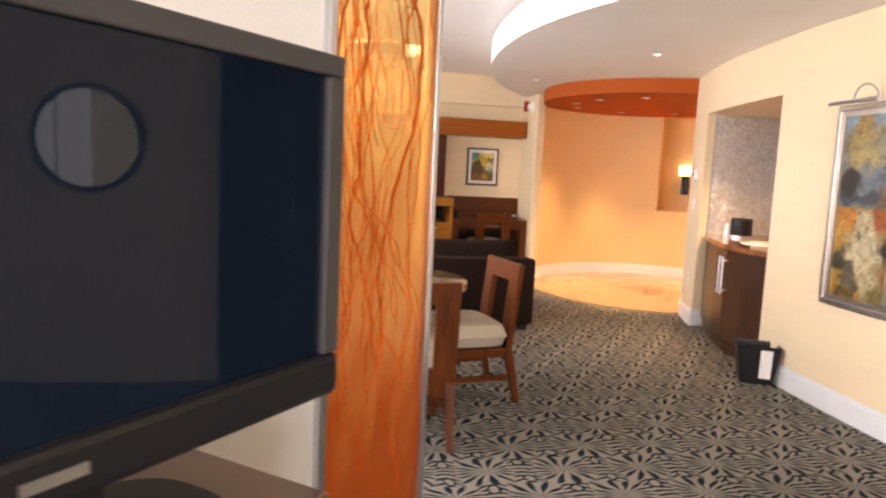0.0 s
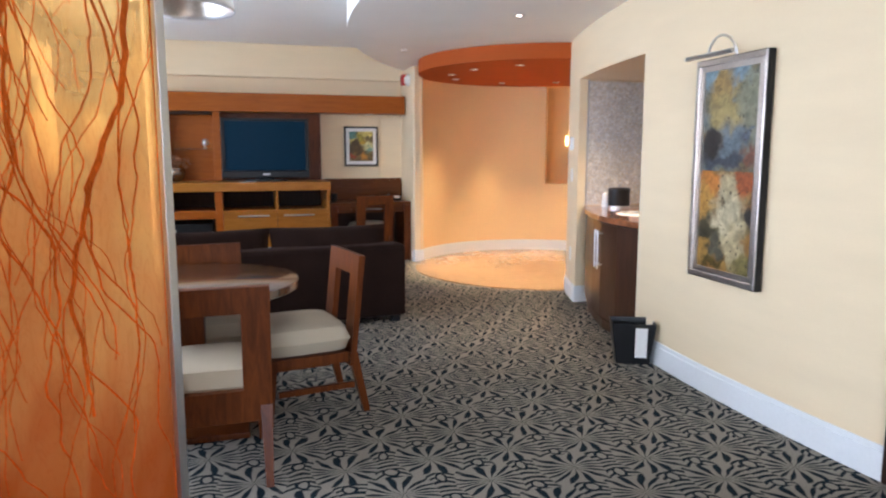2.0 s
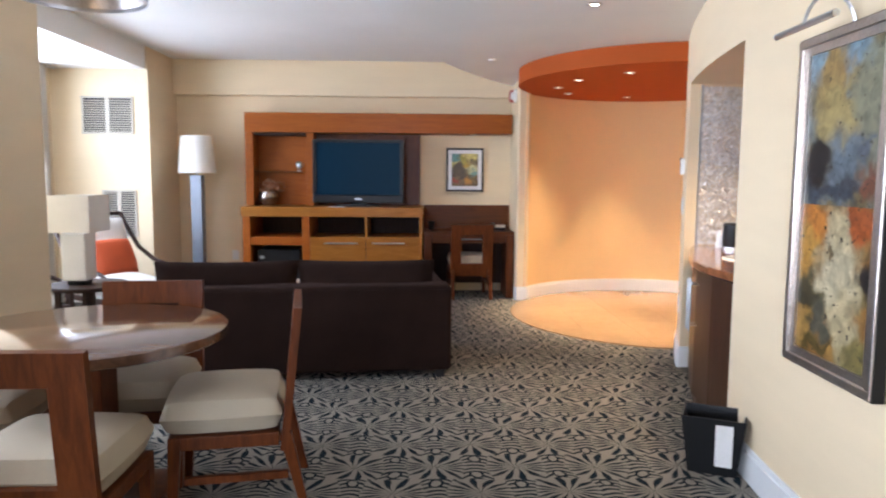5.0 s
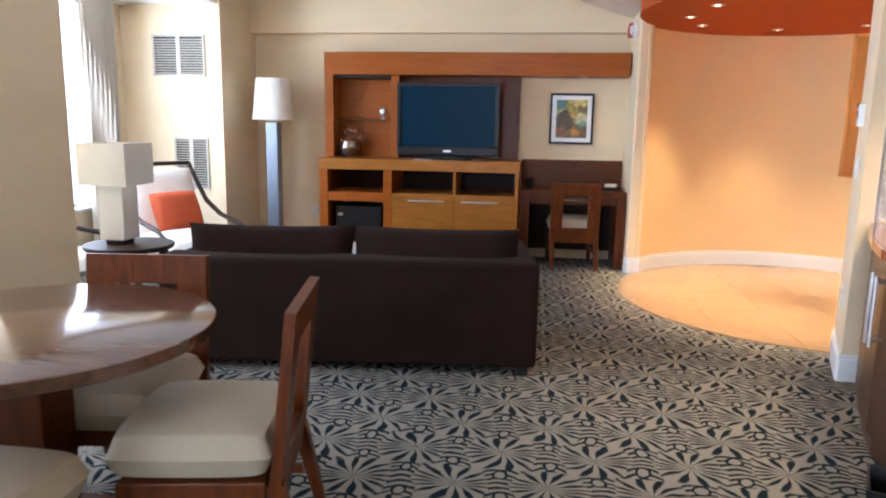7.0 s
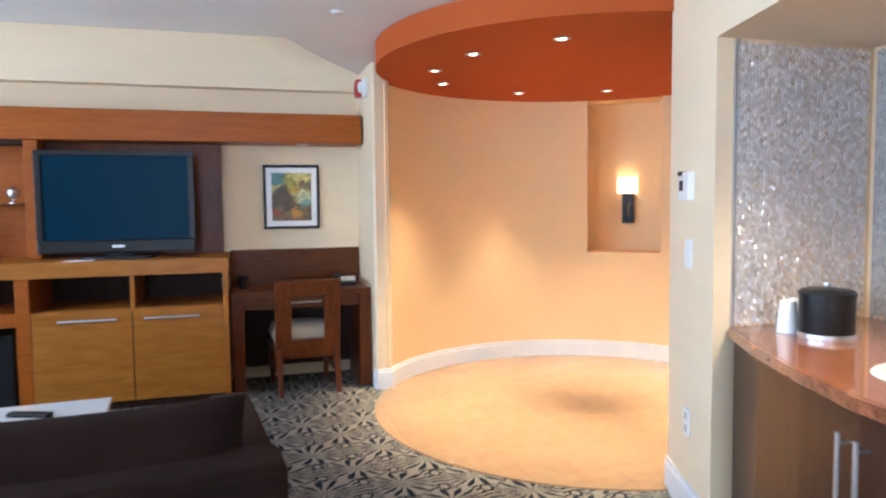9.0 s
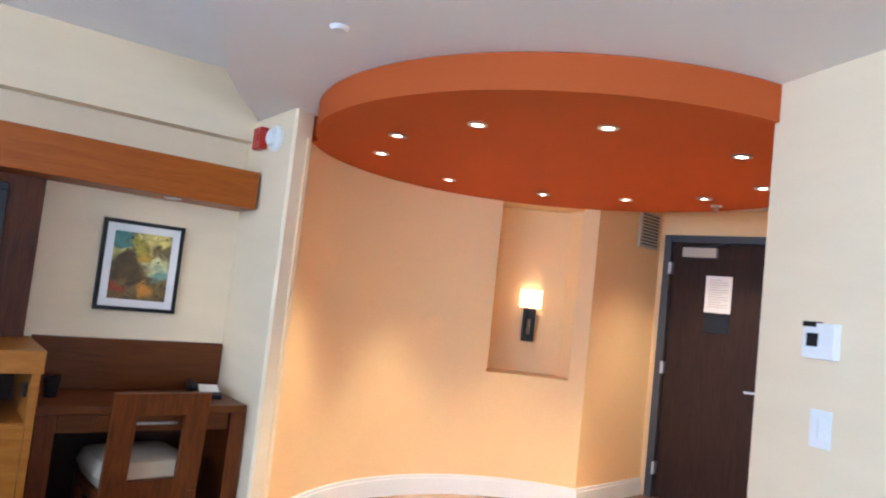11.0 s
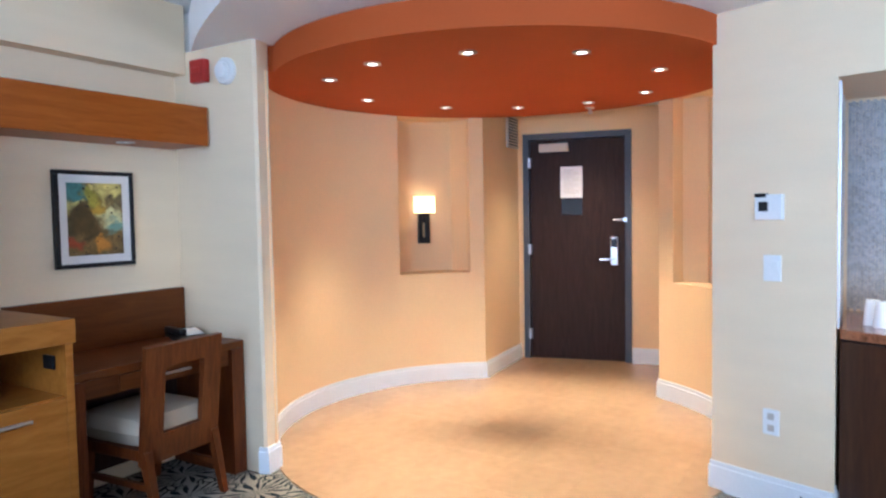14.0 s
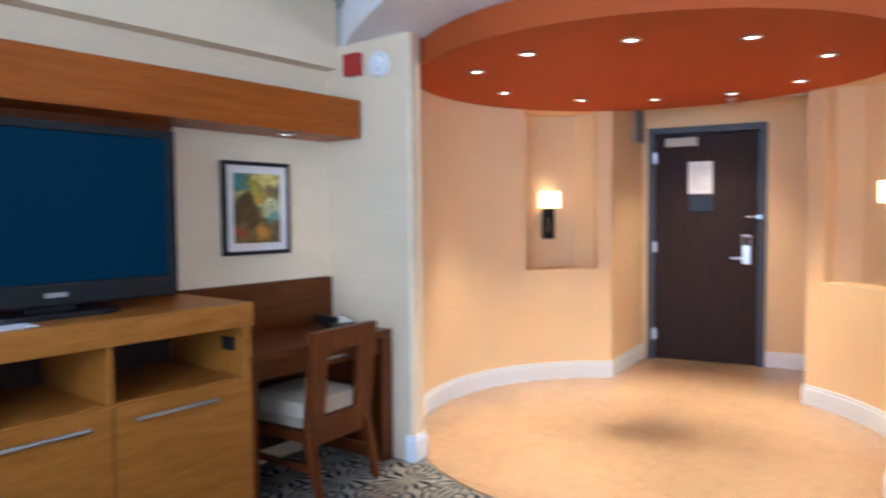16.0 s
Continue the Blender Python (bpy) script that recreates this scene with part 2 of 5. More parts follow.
PAPER = material("white_paper", (0.80, 0.79, 0.77), 0.7, var=0.03, scale=8, fine=60, bump=0.02)
PLASTIC_W = material("white_plastic", (0.78, 0.77, 0.74), 0.4, var=0.03, scale=8, fine=60, bump=0.01)
REDPL = material("red_alarm_plastic", (0.42, 0.02, 0.015), 0.35, var=0.06, scale=8, fine=60, bump=0.01)
GREYMETAL = material("grey_painted_steel", (0.048, 0.052, 0.060), 0.45, 0.0, var=0.08, scale=6, fine=80, bump=0.02)
LOUVRE = material("grille_metal", (0.50, 0.45, 0.37), 0.5, 0.0, var=0.06, scale=6, fine=80, bump=0.02)
SHADE = material("lamp_shade_linen", (0.80, 0.77, 0.70), 0.8, var=0.05, scale=8, fine=400, bump=0.1)
GRANITE = material("brown_granite", (0.26, 0.10, 0.045), 0.12, var=0.5, scale=18, fine=90, bump=0.0, coat=0.4)
PORCELAIN = material("white_porcelain", (0.8, 0.79, 0.76), 0.1, var=0.02, scale=4, fine=40, bump=0.0, coat=0.5)
CURTAIN = material("grey_beige_curtain", (0.46, 0.40, 0.32), 0.85, var=0.08, scale=3, fine=200, bump=0.08)
GLOW = material("halogen_glow", (1, 0.9, 0.75), 0.4, emit=(1.0, 0.80, 0.55), power=14, bump=0)
SHADEGLOW = material("lit_sconce_shade", (0.9, 0.75, 0.5), 0.6, emit=(1.0, 0.66, 0.33), power=2.2, bump=0.02)


TABLEWOOD.node_tree.nodes["Principled BSDF"].inputs["Coat Roughness"].default_value = 0.10
TABLEWOOD.node_tree.nodes["Principled BSDF"].inputs["Coat Weight"].default_value = 1.0
for key, value in (("Sheen Weight", 0.22), ("Sheen Roughness", 0.45)):
    SUEDE.node_tree.nodes["Principled BSDF"].inputs[key].default_value = value
SUEDE.node_tree.nodes["Principled BSDF"].inputs["Sheen Tint"].default_value = (0.20, 0.13, 0.11, 1)


def carpet_material():
    """Dark slate carpet with beige fan and leaf strokes that fill a grid of motifs."""
    m = bpy.data.materials.new("patterned_carpet")
    m.use_nodes = True
    nt = m.node_tree
    b = nt.nodes["Principled BSDF"]

    def mth(op, a, c=None, d=None):
        n = nt.nodes.new("ShaderNodeMath")
        n.operation = op
        for i, v in enumerate((a, c, d)):
            if v is None:
                continue
            if isinstance(v, (int, float)):
                n.inputs[i].default_value = v
            else:
                nt.links.new(v, n.inputs[i])
        return n.outputs[0]

    tc = nt.nodes.new("ShaderNodeTexCoord")
    wob = nt.nodes.new("ShaderNodeTexNoise")
    wob.inputs["Scale"].default_value, wob.inputs["Detail"].default_value = 5.0, 2
    nt.links.new(tc.outputs["Object"], wob.inputs[0])
    off = nt.nodes.new("ShaderNodeVectorMath")
    off.operation = "MULTIPLY_ADD"
    nt.links.new(wob.outputs["Color"], off.inputs[0])
    off.inputs[1].default_value = (0.075, 0.075, 0.0)
    nt.links.new(tc.outputs["Object"], off.inputs[2])
    sep = nt.nodes.new("ShaderNodeSeparateXYZ")
    nt.links.new(off.outputs[0], sep.inputs[0])
    ux, uy = sep.outputs[0], sep.outputs[1]
    W, H = 0.38, 0.27
    row = mth("FLOOR", mth("DIVIDE", uy, H))
    shift = mth("MULTIPLY", mth("MODULO", mth("ABSOLUTE", row), 2.0), 0.5)
    cx = mth("SUBTRACT", mth("FRACT", mth("ADD", mth("DIVIDE", ux, W), shift)), 0.5)
    cy = mth("SUBTRACT", mth("FRACT", mth("DIVIDE", uy, H)), 0.5)
    px, py = mth("MULTIPLY", cx, W), mth("MULTIPLY", cy, H)
    ax, ay = mth("ABSOLUTE", px), mth("ABSOLUTE", py)
    # leaf fans that open from the middle of each motif
    ang = mth("ARCTAN2", py, mth("MULTIPLY", px, 0.62))
    rad = mth("SQRT", mth("ADD", mth("MULTIPLY", px, px), mth("MULTIPLY", py, py)))
    ray = mth("COSINE", mth("ADD", mth("MULTIPLY", ang, 16.0), mth("MULTIPLY", rad, 9.0)))
    tip = mth("MULTIPLY", mth("SINE", mth("MULTIPLY", rad, 2 * math.pi / 0.125)), 0.45)
    fan = mth("ADD", mth("ADD", ray, tip), 0.42)
    # stacked bars between neighbouring fans
    bulge = mth("MULTIPLY", mth("SUBTRACT", ax, 0.19), mth("SUBTRACT", ax, 0.19))
    bars = mth("ADD", mth("COSINE", mth("MULTIPLY", mth("ADD", py, mth("MULTIPLY", bulge, 6.0)), 2 * math.pi / 0.038)), 0.2)
    side = mth("GREATER_THAN", mth("ADD", ax, mth("MULTIPLY", ay, 0.25)), 0.150)
    fan = mth("ADD", mth("MULTIPLY", fan, mth("SUBTRACT", 1.0, side)), mth("MULTIPLY", bars, side))
    # a pair of ovals with a dark rim
    ex = mth("DIVIDE", mth("SUBTRACT", ax, 0.19), 0.028)
    ey = mth("DIVIDE", mth("SUBTRACT", ay, 0.088), 0.038)
    oval = mth("SQRT", mth("ADD", mth("MULTIPLY", ex, ex), mth("MULTIPLY", ey, ey)))
    core = mth("MULTIPLY", mth("LESS_THAN", oval, 0.72), 4.0)
    gap = mth("MULTIPLY", mth("LESS_THAN", oval, 1.1), -2.5)
    total = mth("ADD", mth("ADD", fan, core), gap)
    sm = nt.nodes.new("ShaderNodeMapRange")
    sm.interpolation_type = "SMOOTHSTEP"
    sm.inputs[1].default_value, sm.inputs[2].default_value = -0.25, 0.40
    nt.links.new(total, sm.inputs[0])
    big = nt.nodes.new("ShaderNodeTexNoise")
    big.inputs["Scale"].default_value = 1.3
    nt.links.new(tc.outputs["Object"], big.inputs[0])
    fib = nt.nodes.new("ShaderNodeTexNoise")
    fib.inputs["Scale"].default_value, fib.inputs["Detail"].default_value = 350, 2
    nt.links.new(tc.outputs["Object"], fib.inputs[0])
    tone = mth("ADD", mth("MULTIPLY", big.outputs[0], 0.5), mth("MULTIPLY", fib.outputs[0], 0.9))
    mix = nt.nodes.new("ShaderNodeMix")
    mix.data_type = "RGBA"
    mix.inputs["A"].default_value = (0.007, 0.015, 0.021, 1)
    mix.inputs["B"].default_value = (0.265, 0.24, 0.20, 1)
    nt.links.new(sm.outputs[0], mix.inputs["Factor"])
    sc = nt.nodes.new("ShaderNodeVectorMath")
    sc.operation = "SCALE"
    nt.links.new(mix.outputs["Result"], sc.inputs[0])
    nt.links.new(mth("ADD", tone, 0.3), sc.inputs["Scale"])
    nt.links.new(sc.outputs[0], b.inputs["Base Color"])
    b.inputs["Roughness"].default_value = 0.95
    b.inputs["Specular IOR Level"].default_value = 0.1
    bp = nt.nodes.new("ShaderNodeBump")
    bp.inputs["Strength"].default_value, bp.inputs["Distance"].default_value = 0.6, 0.006
    nt.links.new(mth("ADD", fib.outputs[0], mth("MULTIPLY", sm.outputs[0], 0.5)), bp.inputs["Height"])
    nt.links.new(bp.outputs[0], b.inputs["Normal"])
    return m


CARPET = carpet_material()
TILE = material("warm_stone_tile", (0.32, 0.205, 0.11), 0.27, var=0.08, scale=2.2, fine=14, bump=0.0, coat=0.3, rand=0.02)
TILE.node_tree.nodes["Principled BSDF"].inputs["Coat Roughness"].default_value = 0.26
GROUT = material("tile_grout", (0.31, 0.20, 0.11), 0.7, var=0.1, scale=10, fine=100, bump=0.05)


def resin_material():
    """Clear amber resin, honey coloured above and rust red below, with branching fibres."""
    m = bpy.data.materials.new("amber_resin")
    m.use_nodes = True
    nt = m.node_tree
    b = nt.nodes["Principled BSDF"]
    out = nt.nodes["Material Output"]
    tc = nt.nodes.new("ShaderNodeTexCoord")

    def field(stretch, detail, warp):
        mp = nt.nodes.new("ShaderNodeMapping")
        mp.inputs["Scale"].default_value = stretch
        nt.links.new(tc.outputs["Object"], mp.inputs[0])
        n = nt.nodes.new("ShaderNodeTexNoise")
        n.inputs["Scale"].default_value, n.inputs["Detail"].default_value, n.inputs["Distortion"].default_value = 1.0, detail, warp
        nt.links.new(mp.outputs[0], n.inputs[0])
        return n.outputs[0]

    def span(value, a, c, lo, hi):
        mr = nt.nodes.new("ShaderNodeMapRange")
        for k, v in enumerate((a, c, lo, hi)):
            mr.inputs[k + 1].default_value = v
        nt.links.new(value, mr.inputs[0])
        return mr.outputs[0]

    def op(kind, a, c=None):
        n = nt.nodes.new("ShaderNodeMath")
        n.operation = kind
        for k, v in enumerate((a, c)):
            if isinstance(v, float):
                n.inputs[k].default_value = v
            elif v is not None:
                nt.links.new(v, n.inputs[k])
        return n.outputs[0]

    def vein(stretch, wide, detail, warp):
        return span(op("ABSOLUTE", op("SUBTRACT", field(stretch, detail, warp), 0.5)), 0.0, wide, 1.0, 0.0)

    sep = nt.nodes.new("ShaderNodeSeparateXYZ")
    nt.links.new(tc.outputs["Object"], sep.inputs[0])
    fibres = op("MULTIPLY", op("MAXIMUM", vein((14, 14, 3.0), 0.03, 4, 1.5), vein((30, 30, 9), 0.03, 3, 1.5)), 0.16)
    patch = field((5, 5, 2.2), 5, 1.0)
    depth = op("ADD", span(sep.outputs[2], 0.5, 2.15, 1.0, 0.0), span(patch, 0.3, 0.7, -0.12, 0.22))
    ramp = nt.nodes.new("ShaderNodeValToRGB")
    els = ramp.color_ramp.elements
    els[0].position, els[0].color = 0.0, (0.99, 0.87, 0.60, 1)
    els[1].position, els[1].color = 1.0, (0.50, 0.17, 0.045, 1)
    mid = els.new(0.45)
    mid.color = (0.94, 0.66, 0.32, 1)
    nt.links.new(depth, ramp.inputs[0])
    mix = nt.nodes.new("ShaderNodeMix")
    mix.data_type = "RGBA"
    mix.inputs["B"].default_value = (0.42, 0.060, 0.004, 1)
    nt.links.new(fibres, mix.inputs["Factor"])
    nt.links.new(ramp.outputs[0], mix.inputs["A"])
    tint = mix.outputs["Result"]
    nt.links.new(tint, b.inputs["Base Color"])
    b.inputs["Roughness"].default_value = 0.12
    clear = nt.nodes.new("ShaderNodeBsdfTransparent")
    nt.links.new(tint, clear.inputs[0])
    ms = nt.nodes.new("ShaderNodeMixShader")
    nt.links.new(op("MAXIMUM", span(depth, 0.1, 1.0, 0.10, 0.66), op("MULTIPLY", fibres, 0.92)), ms.inputs[0])
    nt.links.new(clear.outputs[0], ms.inputs[1])
    glow = nt.nodes.new("ShaderNodeBsdfTranslucent")
    nt.links.new(tint, glow.inputs[0])
    body = nt.nodes.new("ShaderNodeMixShader")
    body.inputs[0].default_value = 0.55
    nt.links.new(b.outputs[0], body.inputs[1])
    nt.links.new(glow.outputs[0], body.inputs[2])
    nt.links.new(body.outputs[0], ms.inputs[2])
    nt.links.new(ms.outputs[0], out.inputs[0])
    return m


RESIN = resin_material()


def art_material(name, ground, blots, grain, rough=0.3):
    """Abstract painting on a canvas in the x-z plane: ragged blots (x, z, half width, half height, colour) over a mottled ground."""
    m = bpy.data.materials.new(name)
    m.use_nodes = True
    nt = m.node_tree
    b = nt.nodes["Principled BSDF"]
    tc = nt.nodes.new("ShaderNodeTexCoord")

    def field(sc, detail, warp, out=0):
        n = nt.nodes.new("ShaderNodeTexNoise")
        n.inputs["Scale"].default_value, n.inputs["Detail"].default_value, n.inputs["Distortion"].default_value = sc, detail, warp
        nt.links.new(tc.outputs["Object"], n.inputs[0])
        return n.outputs[out]

    def vec(kind, a, c):
        n = nt.nodes.new("ShaderNodeVectorMath")
        n.operation = kind
        for k, v in enumerate((a, c)):
            if isinstance(v, tuple):
                n.inputs[k].default_value = v
            else:
                nt.links.new(v, n.inputs[k])
        return n.outputs["Value"] if kind == "LENGTH" else n.outputs[0]

    def lay(fac, lo, hi, c, under):
        mr = nt.nodes.new("ShaderNodeMapRange")
        mr.interpolation_type = "SMOOTHSTEP"
        mr.inputs[1].default_value, mr.inputs[2].default_value = lo, hi
        nt.links.new(fac, mr.inputs[0])
        mx = nt.nodes.new("ShaderNodeMix")
        mx.data_type = "RGBA"
        mx.inputs["B"].default_value = col(c)
        nt.links.new(mr.outputs[0], mx.inputs["Factor"])
        if isinstance(under, tuple):
            mx.inputs["A"].default_value = col(under)
        else:
            nt.links.new(under, mx.inputs["A"])
        return mx.outputs["Result"]

    ragged = vec("MULTIPLY", vec("SUBTRACT", field(grain, 5, 0.4, 1), (0.5, 0.5, 0.5)), (0.26, 0.0, 0.26))
    place = vec("MULTIPLY", vec("ADD", tc.outputs["Object"], ragged), (1.0, 0.0, 1.0))
    last = lay(field(grain * 0.8, 4, 0.5), 0.42, 0.60, ground[1], ground[0])
    for x, z, wide, high, c in blots:
        d = vec("LENGTH", vec("DIVIDE", vec("SUBTRACT", place, (x, 0.0, z)), (wide, 1.0, high)), (0.0, 0.0, 0.0))
        last = lay(d, 1.35, 0.55, c, last)
    last = lay(field(grain * 4.5, 3, 0.3), 0.63, 0.70, (0.03, 0.02, 0.012), last)
    mr = nt.nodes.new("ShaderNodeMapRange")
    for k, v in enumerate((0.32, 0.68, 0.55, 1.15)):
        mr.inputs[k + 1].default_value = v
    nt.links.new(field(grain * 2.2, 6, 0.8), mr.inputs[0])
    shade = nt.nodes.new("ShaderNodeVectorMath")
    shade.operation = "SCALE"
    nt.links.new(last, shade.inputs[0])
    nt.links.new(mr.outputs[0], shade.inputs["Scale"])
    nt.links.new(shade.outputs[0], b.inputs["Base Color"])
    b.inputs["Roughness"].default_value = rough
    return m


INK, GOLD, RUST, IVORY, OLIVE, SLATE = (0.018, 0.015, 0.014), (0.36, 0.20, 0.05), (0.36, 0.085, 0.018), (0.48, 0.39, 0.22), (0.20, 0.16, 0.055), (0.12, 0.155, 0.18)
ART_TOP = art_material("painted_blue_and_gold", ((0.17, 0.13, 0.06), (0.15, 0.17, 0.16)), (
    (-0.20, 1.10, 0.10, 0.07, (0.19, 0.28, 0.33)), (0.06, 1.09, 0.11, 0.08, (0.20, 0.29, 0.35)), (-0.06, 1.02, 0.09, 0.14, (0.30, 0.19, 0.06)),
    (-0.03, 0.90, 0.13, 0.13, (0.34, 0.26, 0.10)), (0.17, 0.92, 0.09, 0.22, (0.20, 0.20, 0.13)), (0.03, 0.72, 0.10, 0.13, SLATE),
    (-0.14, 0.72, 0.09, 0.10, INK), (-0.03, 0.64, 0.20, 0.045, (0.05, 0.06, 0.075)), (0.19, 0.68, 0.07, 0.06, (0.17, 0.06, 0.03)), (0.12, 0.79, 0.05, 0.05, (0.08, 0.10, 0.13))), 9.0)
ART_LOW = art_material("painted_gold_and_ivory", ((0.30, 0.15, 0.04), (0.20, 0.15, 0.06)), (
    (-0.14, 0.54, 0.16, 0.09, (0.46, 0.17, 0.03)), (0.15, 0.54, 0.12, 0.08, RUST), (-0.17, 0.42, 0.10, 0.10, (0.46, 0.24, 0.05)), (0.02, 0.48, 0.07, 0.12, IVORY),
    (0.03, 0.34, 0.12, 0.14, (0.55, 0.47, 0.30)), (0.08, 0.20, 0.09, 0.12, IVORY), (-0.15, 0.27, 0.08, 0.09, (0.06, 0.05, 0.025)), (-0.06, 0.19, 0.06, 0.06, (0.10, 0.09, 0.06)),
    (0.19, 0.36, 0.05, 0.06, INK), (-0.18, 0.15, 0.07, 0.06, GOLD), (-0.08, 0.09, 0.10, 0.04, (0.09, 0.06, 0.015)), (0.0, 0.075, 0.05, 0.03, GOLD), (0.17, 0.10, 0.08, 0.06, OLIVE), (-0.02, 0.43, 0.025, 0.022, (0.16, 0.11, 0.05))), 10.0)
ART_SMALL = art_material("painted_green_and_gold", ((0.16, 0.10, 0.03), (0.09, 0.075, 0.03)), (
    (-0.13, 0.41, 0.09, 0.07, (0.07, 0.20, 0.19)), (0.08, 0.42, 0.08, 0.06, (0.58, 0.50, 0.16)), (-0.02, 0.37, 0.05, 0.04, (0.26, 0.24, 0.03)), (-0.14, 0.31, 0.06, 0.04, (0.48, 0.44, 0.15)),
    (0.09, 0.27, 0.09, 0.05, (0.52, 0.52, 0.28)), (0.11, 0.22, 0.05, 0.03, (0.16, 0.30, 0.26)), (-0.06, 0.25, 0.09, 0.08, (0.065, 0.04, 0.012)), (0.03, 0.32, 0.05, 0.04, (0.34, 0.22, 0.02)),
    (0.02, 0.13, 0.06, 0.04, (0.46, 0.20, 0.02)), (-0.13, 0.13, 0.05, 0.05, (0.26, 0.04, 0.012)), (0.13, 0.14, 0.05, 0.06, (0.15, 0.10, 0.03))), 8.0)


def mosaic_material(name, low, high, rough, metal):
    m = bpy.data.materials.new(name)
    m.use_nodes = True
    nt = m.node_tree
    b = nt.nodes["Principled BSDF"]
    geo = nt.nodes.new("ShaderNodeNewGeometry")
    ramp = nt.nodes.new("ShaderNodeValToRGB")
    ramp.color_ramp.elements[0].color = (low, low * 0.98, low * 0.96, 1)
    ramp.color_ramp.elements[1].color = (high, high, high, 1)
    nt.links.new(geo.outputs["Random Per Island"], ramp.inputs[0])
    nt.links.new(ramp.outputs[0], b.inputs["Base Color"])
    b.inputs["Roughness"].default_value, b.inputs["Metallic"].default_value = rough, metal
    return m


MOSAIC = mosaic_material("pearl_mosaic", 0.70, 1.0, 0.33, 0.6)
# same mosaic as a darker, duller copy: shade put into the colour
MOSAIC_SHADED = mosaic_material("shaded_pearl_mosaic", 0.30, 0.46, 0.55, 0.05)
# ---------------------------------------------------------------- the large structure
HI, LO, DRUM = 2.68, 2.41, 2.26      # upper ceiling, lower ceiling, underside of the entry drum
CX, CY, CR = 3.775, 8.33, 1.47       # round entry
BIGR, BIGY = 10.0, 3.5               # the long bowed wall


def bow(y, back=0.0):
    return 2.845 + BIGR - math.sqrt(BIGR ** 2 - (y - BIGY) ** 2) + back


def bow_row(y0, y1, back, n):
    return [(bow(y0 + (y1 - y0) * i / n, back), y0 + (y1 - y0) * i / n) for i in range(n + 1)]


setting("floor", box(B(), -2.8, 7.0, -4.2, 10.4, -0.12, 0.0), CARPET, "dark slate carpet with beige fan pattern")

# lower ceiling with its bowed edge, upper ceiling
edge = [(7.9 - math.sqrt(6.7 ** 2 - (y - 5.75) ** 2), y) for y in np.linspace(9.72, 5.75, 24)]
edge += [(5.2 - math.sqrt(max(0, 16 - (y - 5.75) ** 2)), y) for y in np.linspace(5.6, 1.9, 24)]
bm = prism(B(), edge + [(4.2, 1.8), (6.9, 1.8), (6.9, 10.4), (2.3, 10.4)], LO, LO + 0.24)
setting("ceiling_lower", bm, WHITE_CEIL, "white dropped ceiling with a bowed edge")
setting("ceiling_upper", box(B(), -2.8, 7.0, -4.2, 10.4, HI, HI + 0.15), WHITE_CEIL, "smooth white upper ceiling")
# drum over the entry
bm = B()
prism(bm, arc(CX, CY, CR + 0.02, -96, 143, 50) + arc(CX, CY, CR - 0.05, 144, 263, 40), DRUM, LO - 0.002)
setting("ceiling_drum", bm, TERRA, "terracotta painted round dropped ceiling", smooth=True)

# wall behind the media unit, with its bulkhead and the side of the pier
bm = B()
box(bm, -1.44, 2.46, 9.82, 10.0, 0, HI)
setting("wall_north", bm, CREAM, "cream papered wall")
setting("bulkhead", box(B(), -1.44, 2.457, 9.71, 9.818, 2.28, HI - 0.002), CREAM, "cream boxed bulkhead along the wall top")

# pier between the desk and the entry
p0 = arc(CX, CY, CR, 143, 143, 1)[0]
bm = B()
prism(bm, [(2.46, 9.16), (2.475, 9.145), (2.58, 9.165), p0, (2.75, 9.50), (2.62, 9.99), (2.46, 9.99)], 0, LO)
setting("wall_pier", bm, CREAM, "cream pier beside the round entry")


# round entry walls with two lamp niches
def entry_ring(name, a0, a1, z0, z1, r0, r1, mat, n):
    return setting(name, strip(B(), arc(CX, CY, r1, a0, a1, n), arc(CX, CY, r0, a0, a1, n), z0, z1), mat, "curved peach wall of the round entry", smooth=True)


entry_ring("wall_entry_left", 146, 118, 0, DRUM, CR, CR + 0.1, PEACH, 14)
entry_ring("wall_entry_back", 118, 62, 0, DRUM, CR, CR + 0.4, PEACH, 28)
entry_ring("wall_entry_left_jamb", 37.4, 32.6, 0, DRUM, CR, CR + 0.4, PEACH, 4)
entry_ring("wall_entry_left_sill", 62, 37.4, 0, 0.935, CR, CR + 0.4, PEACH, 12)
entry_ring("wall_entry_left_niche", 62, 37.4, 0.935, DRUM, CR + 0.30, CR + 0.4, PEACH, 12)
entry_ring("wall_entry_right", -97, -75, 0, DRUM, CR, CR + 0.1, PEACH, 10)
entry_ring("wall_entry_right_back", -75, -56, 0, DRUM, CR, CR + 0.34, PEACH, 12)
entry_ring("wall_entry_right_jamb", -33, -27.5, 0, DRUM, CR, CR + 0.34, PEACH, 4)
entry_ring("wall_entry_right_sill", -56, -33, 0, 0.90, CR, CR + 0.34, PEACH, 12)
entry_ring("wall_entry_right_niche", -56, -33, 0.90, DRUM, CR + 0.22, CR + 0.34, PEACH, 12)

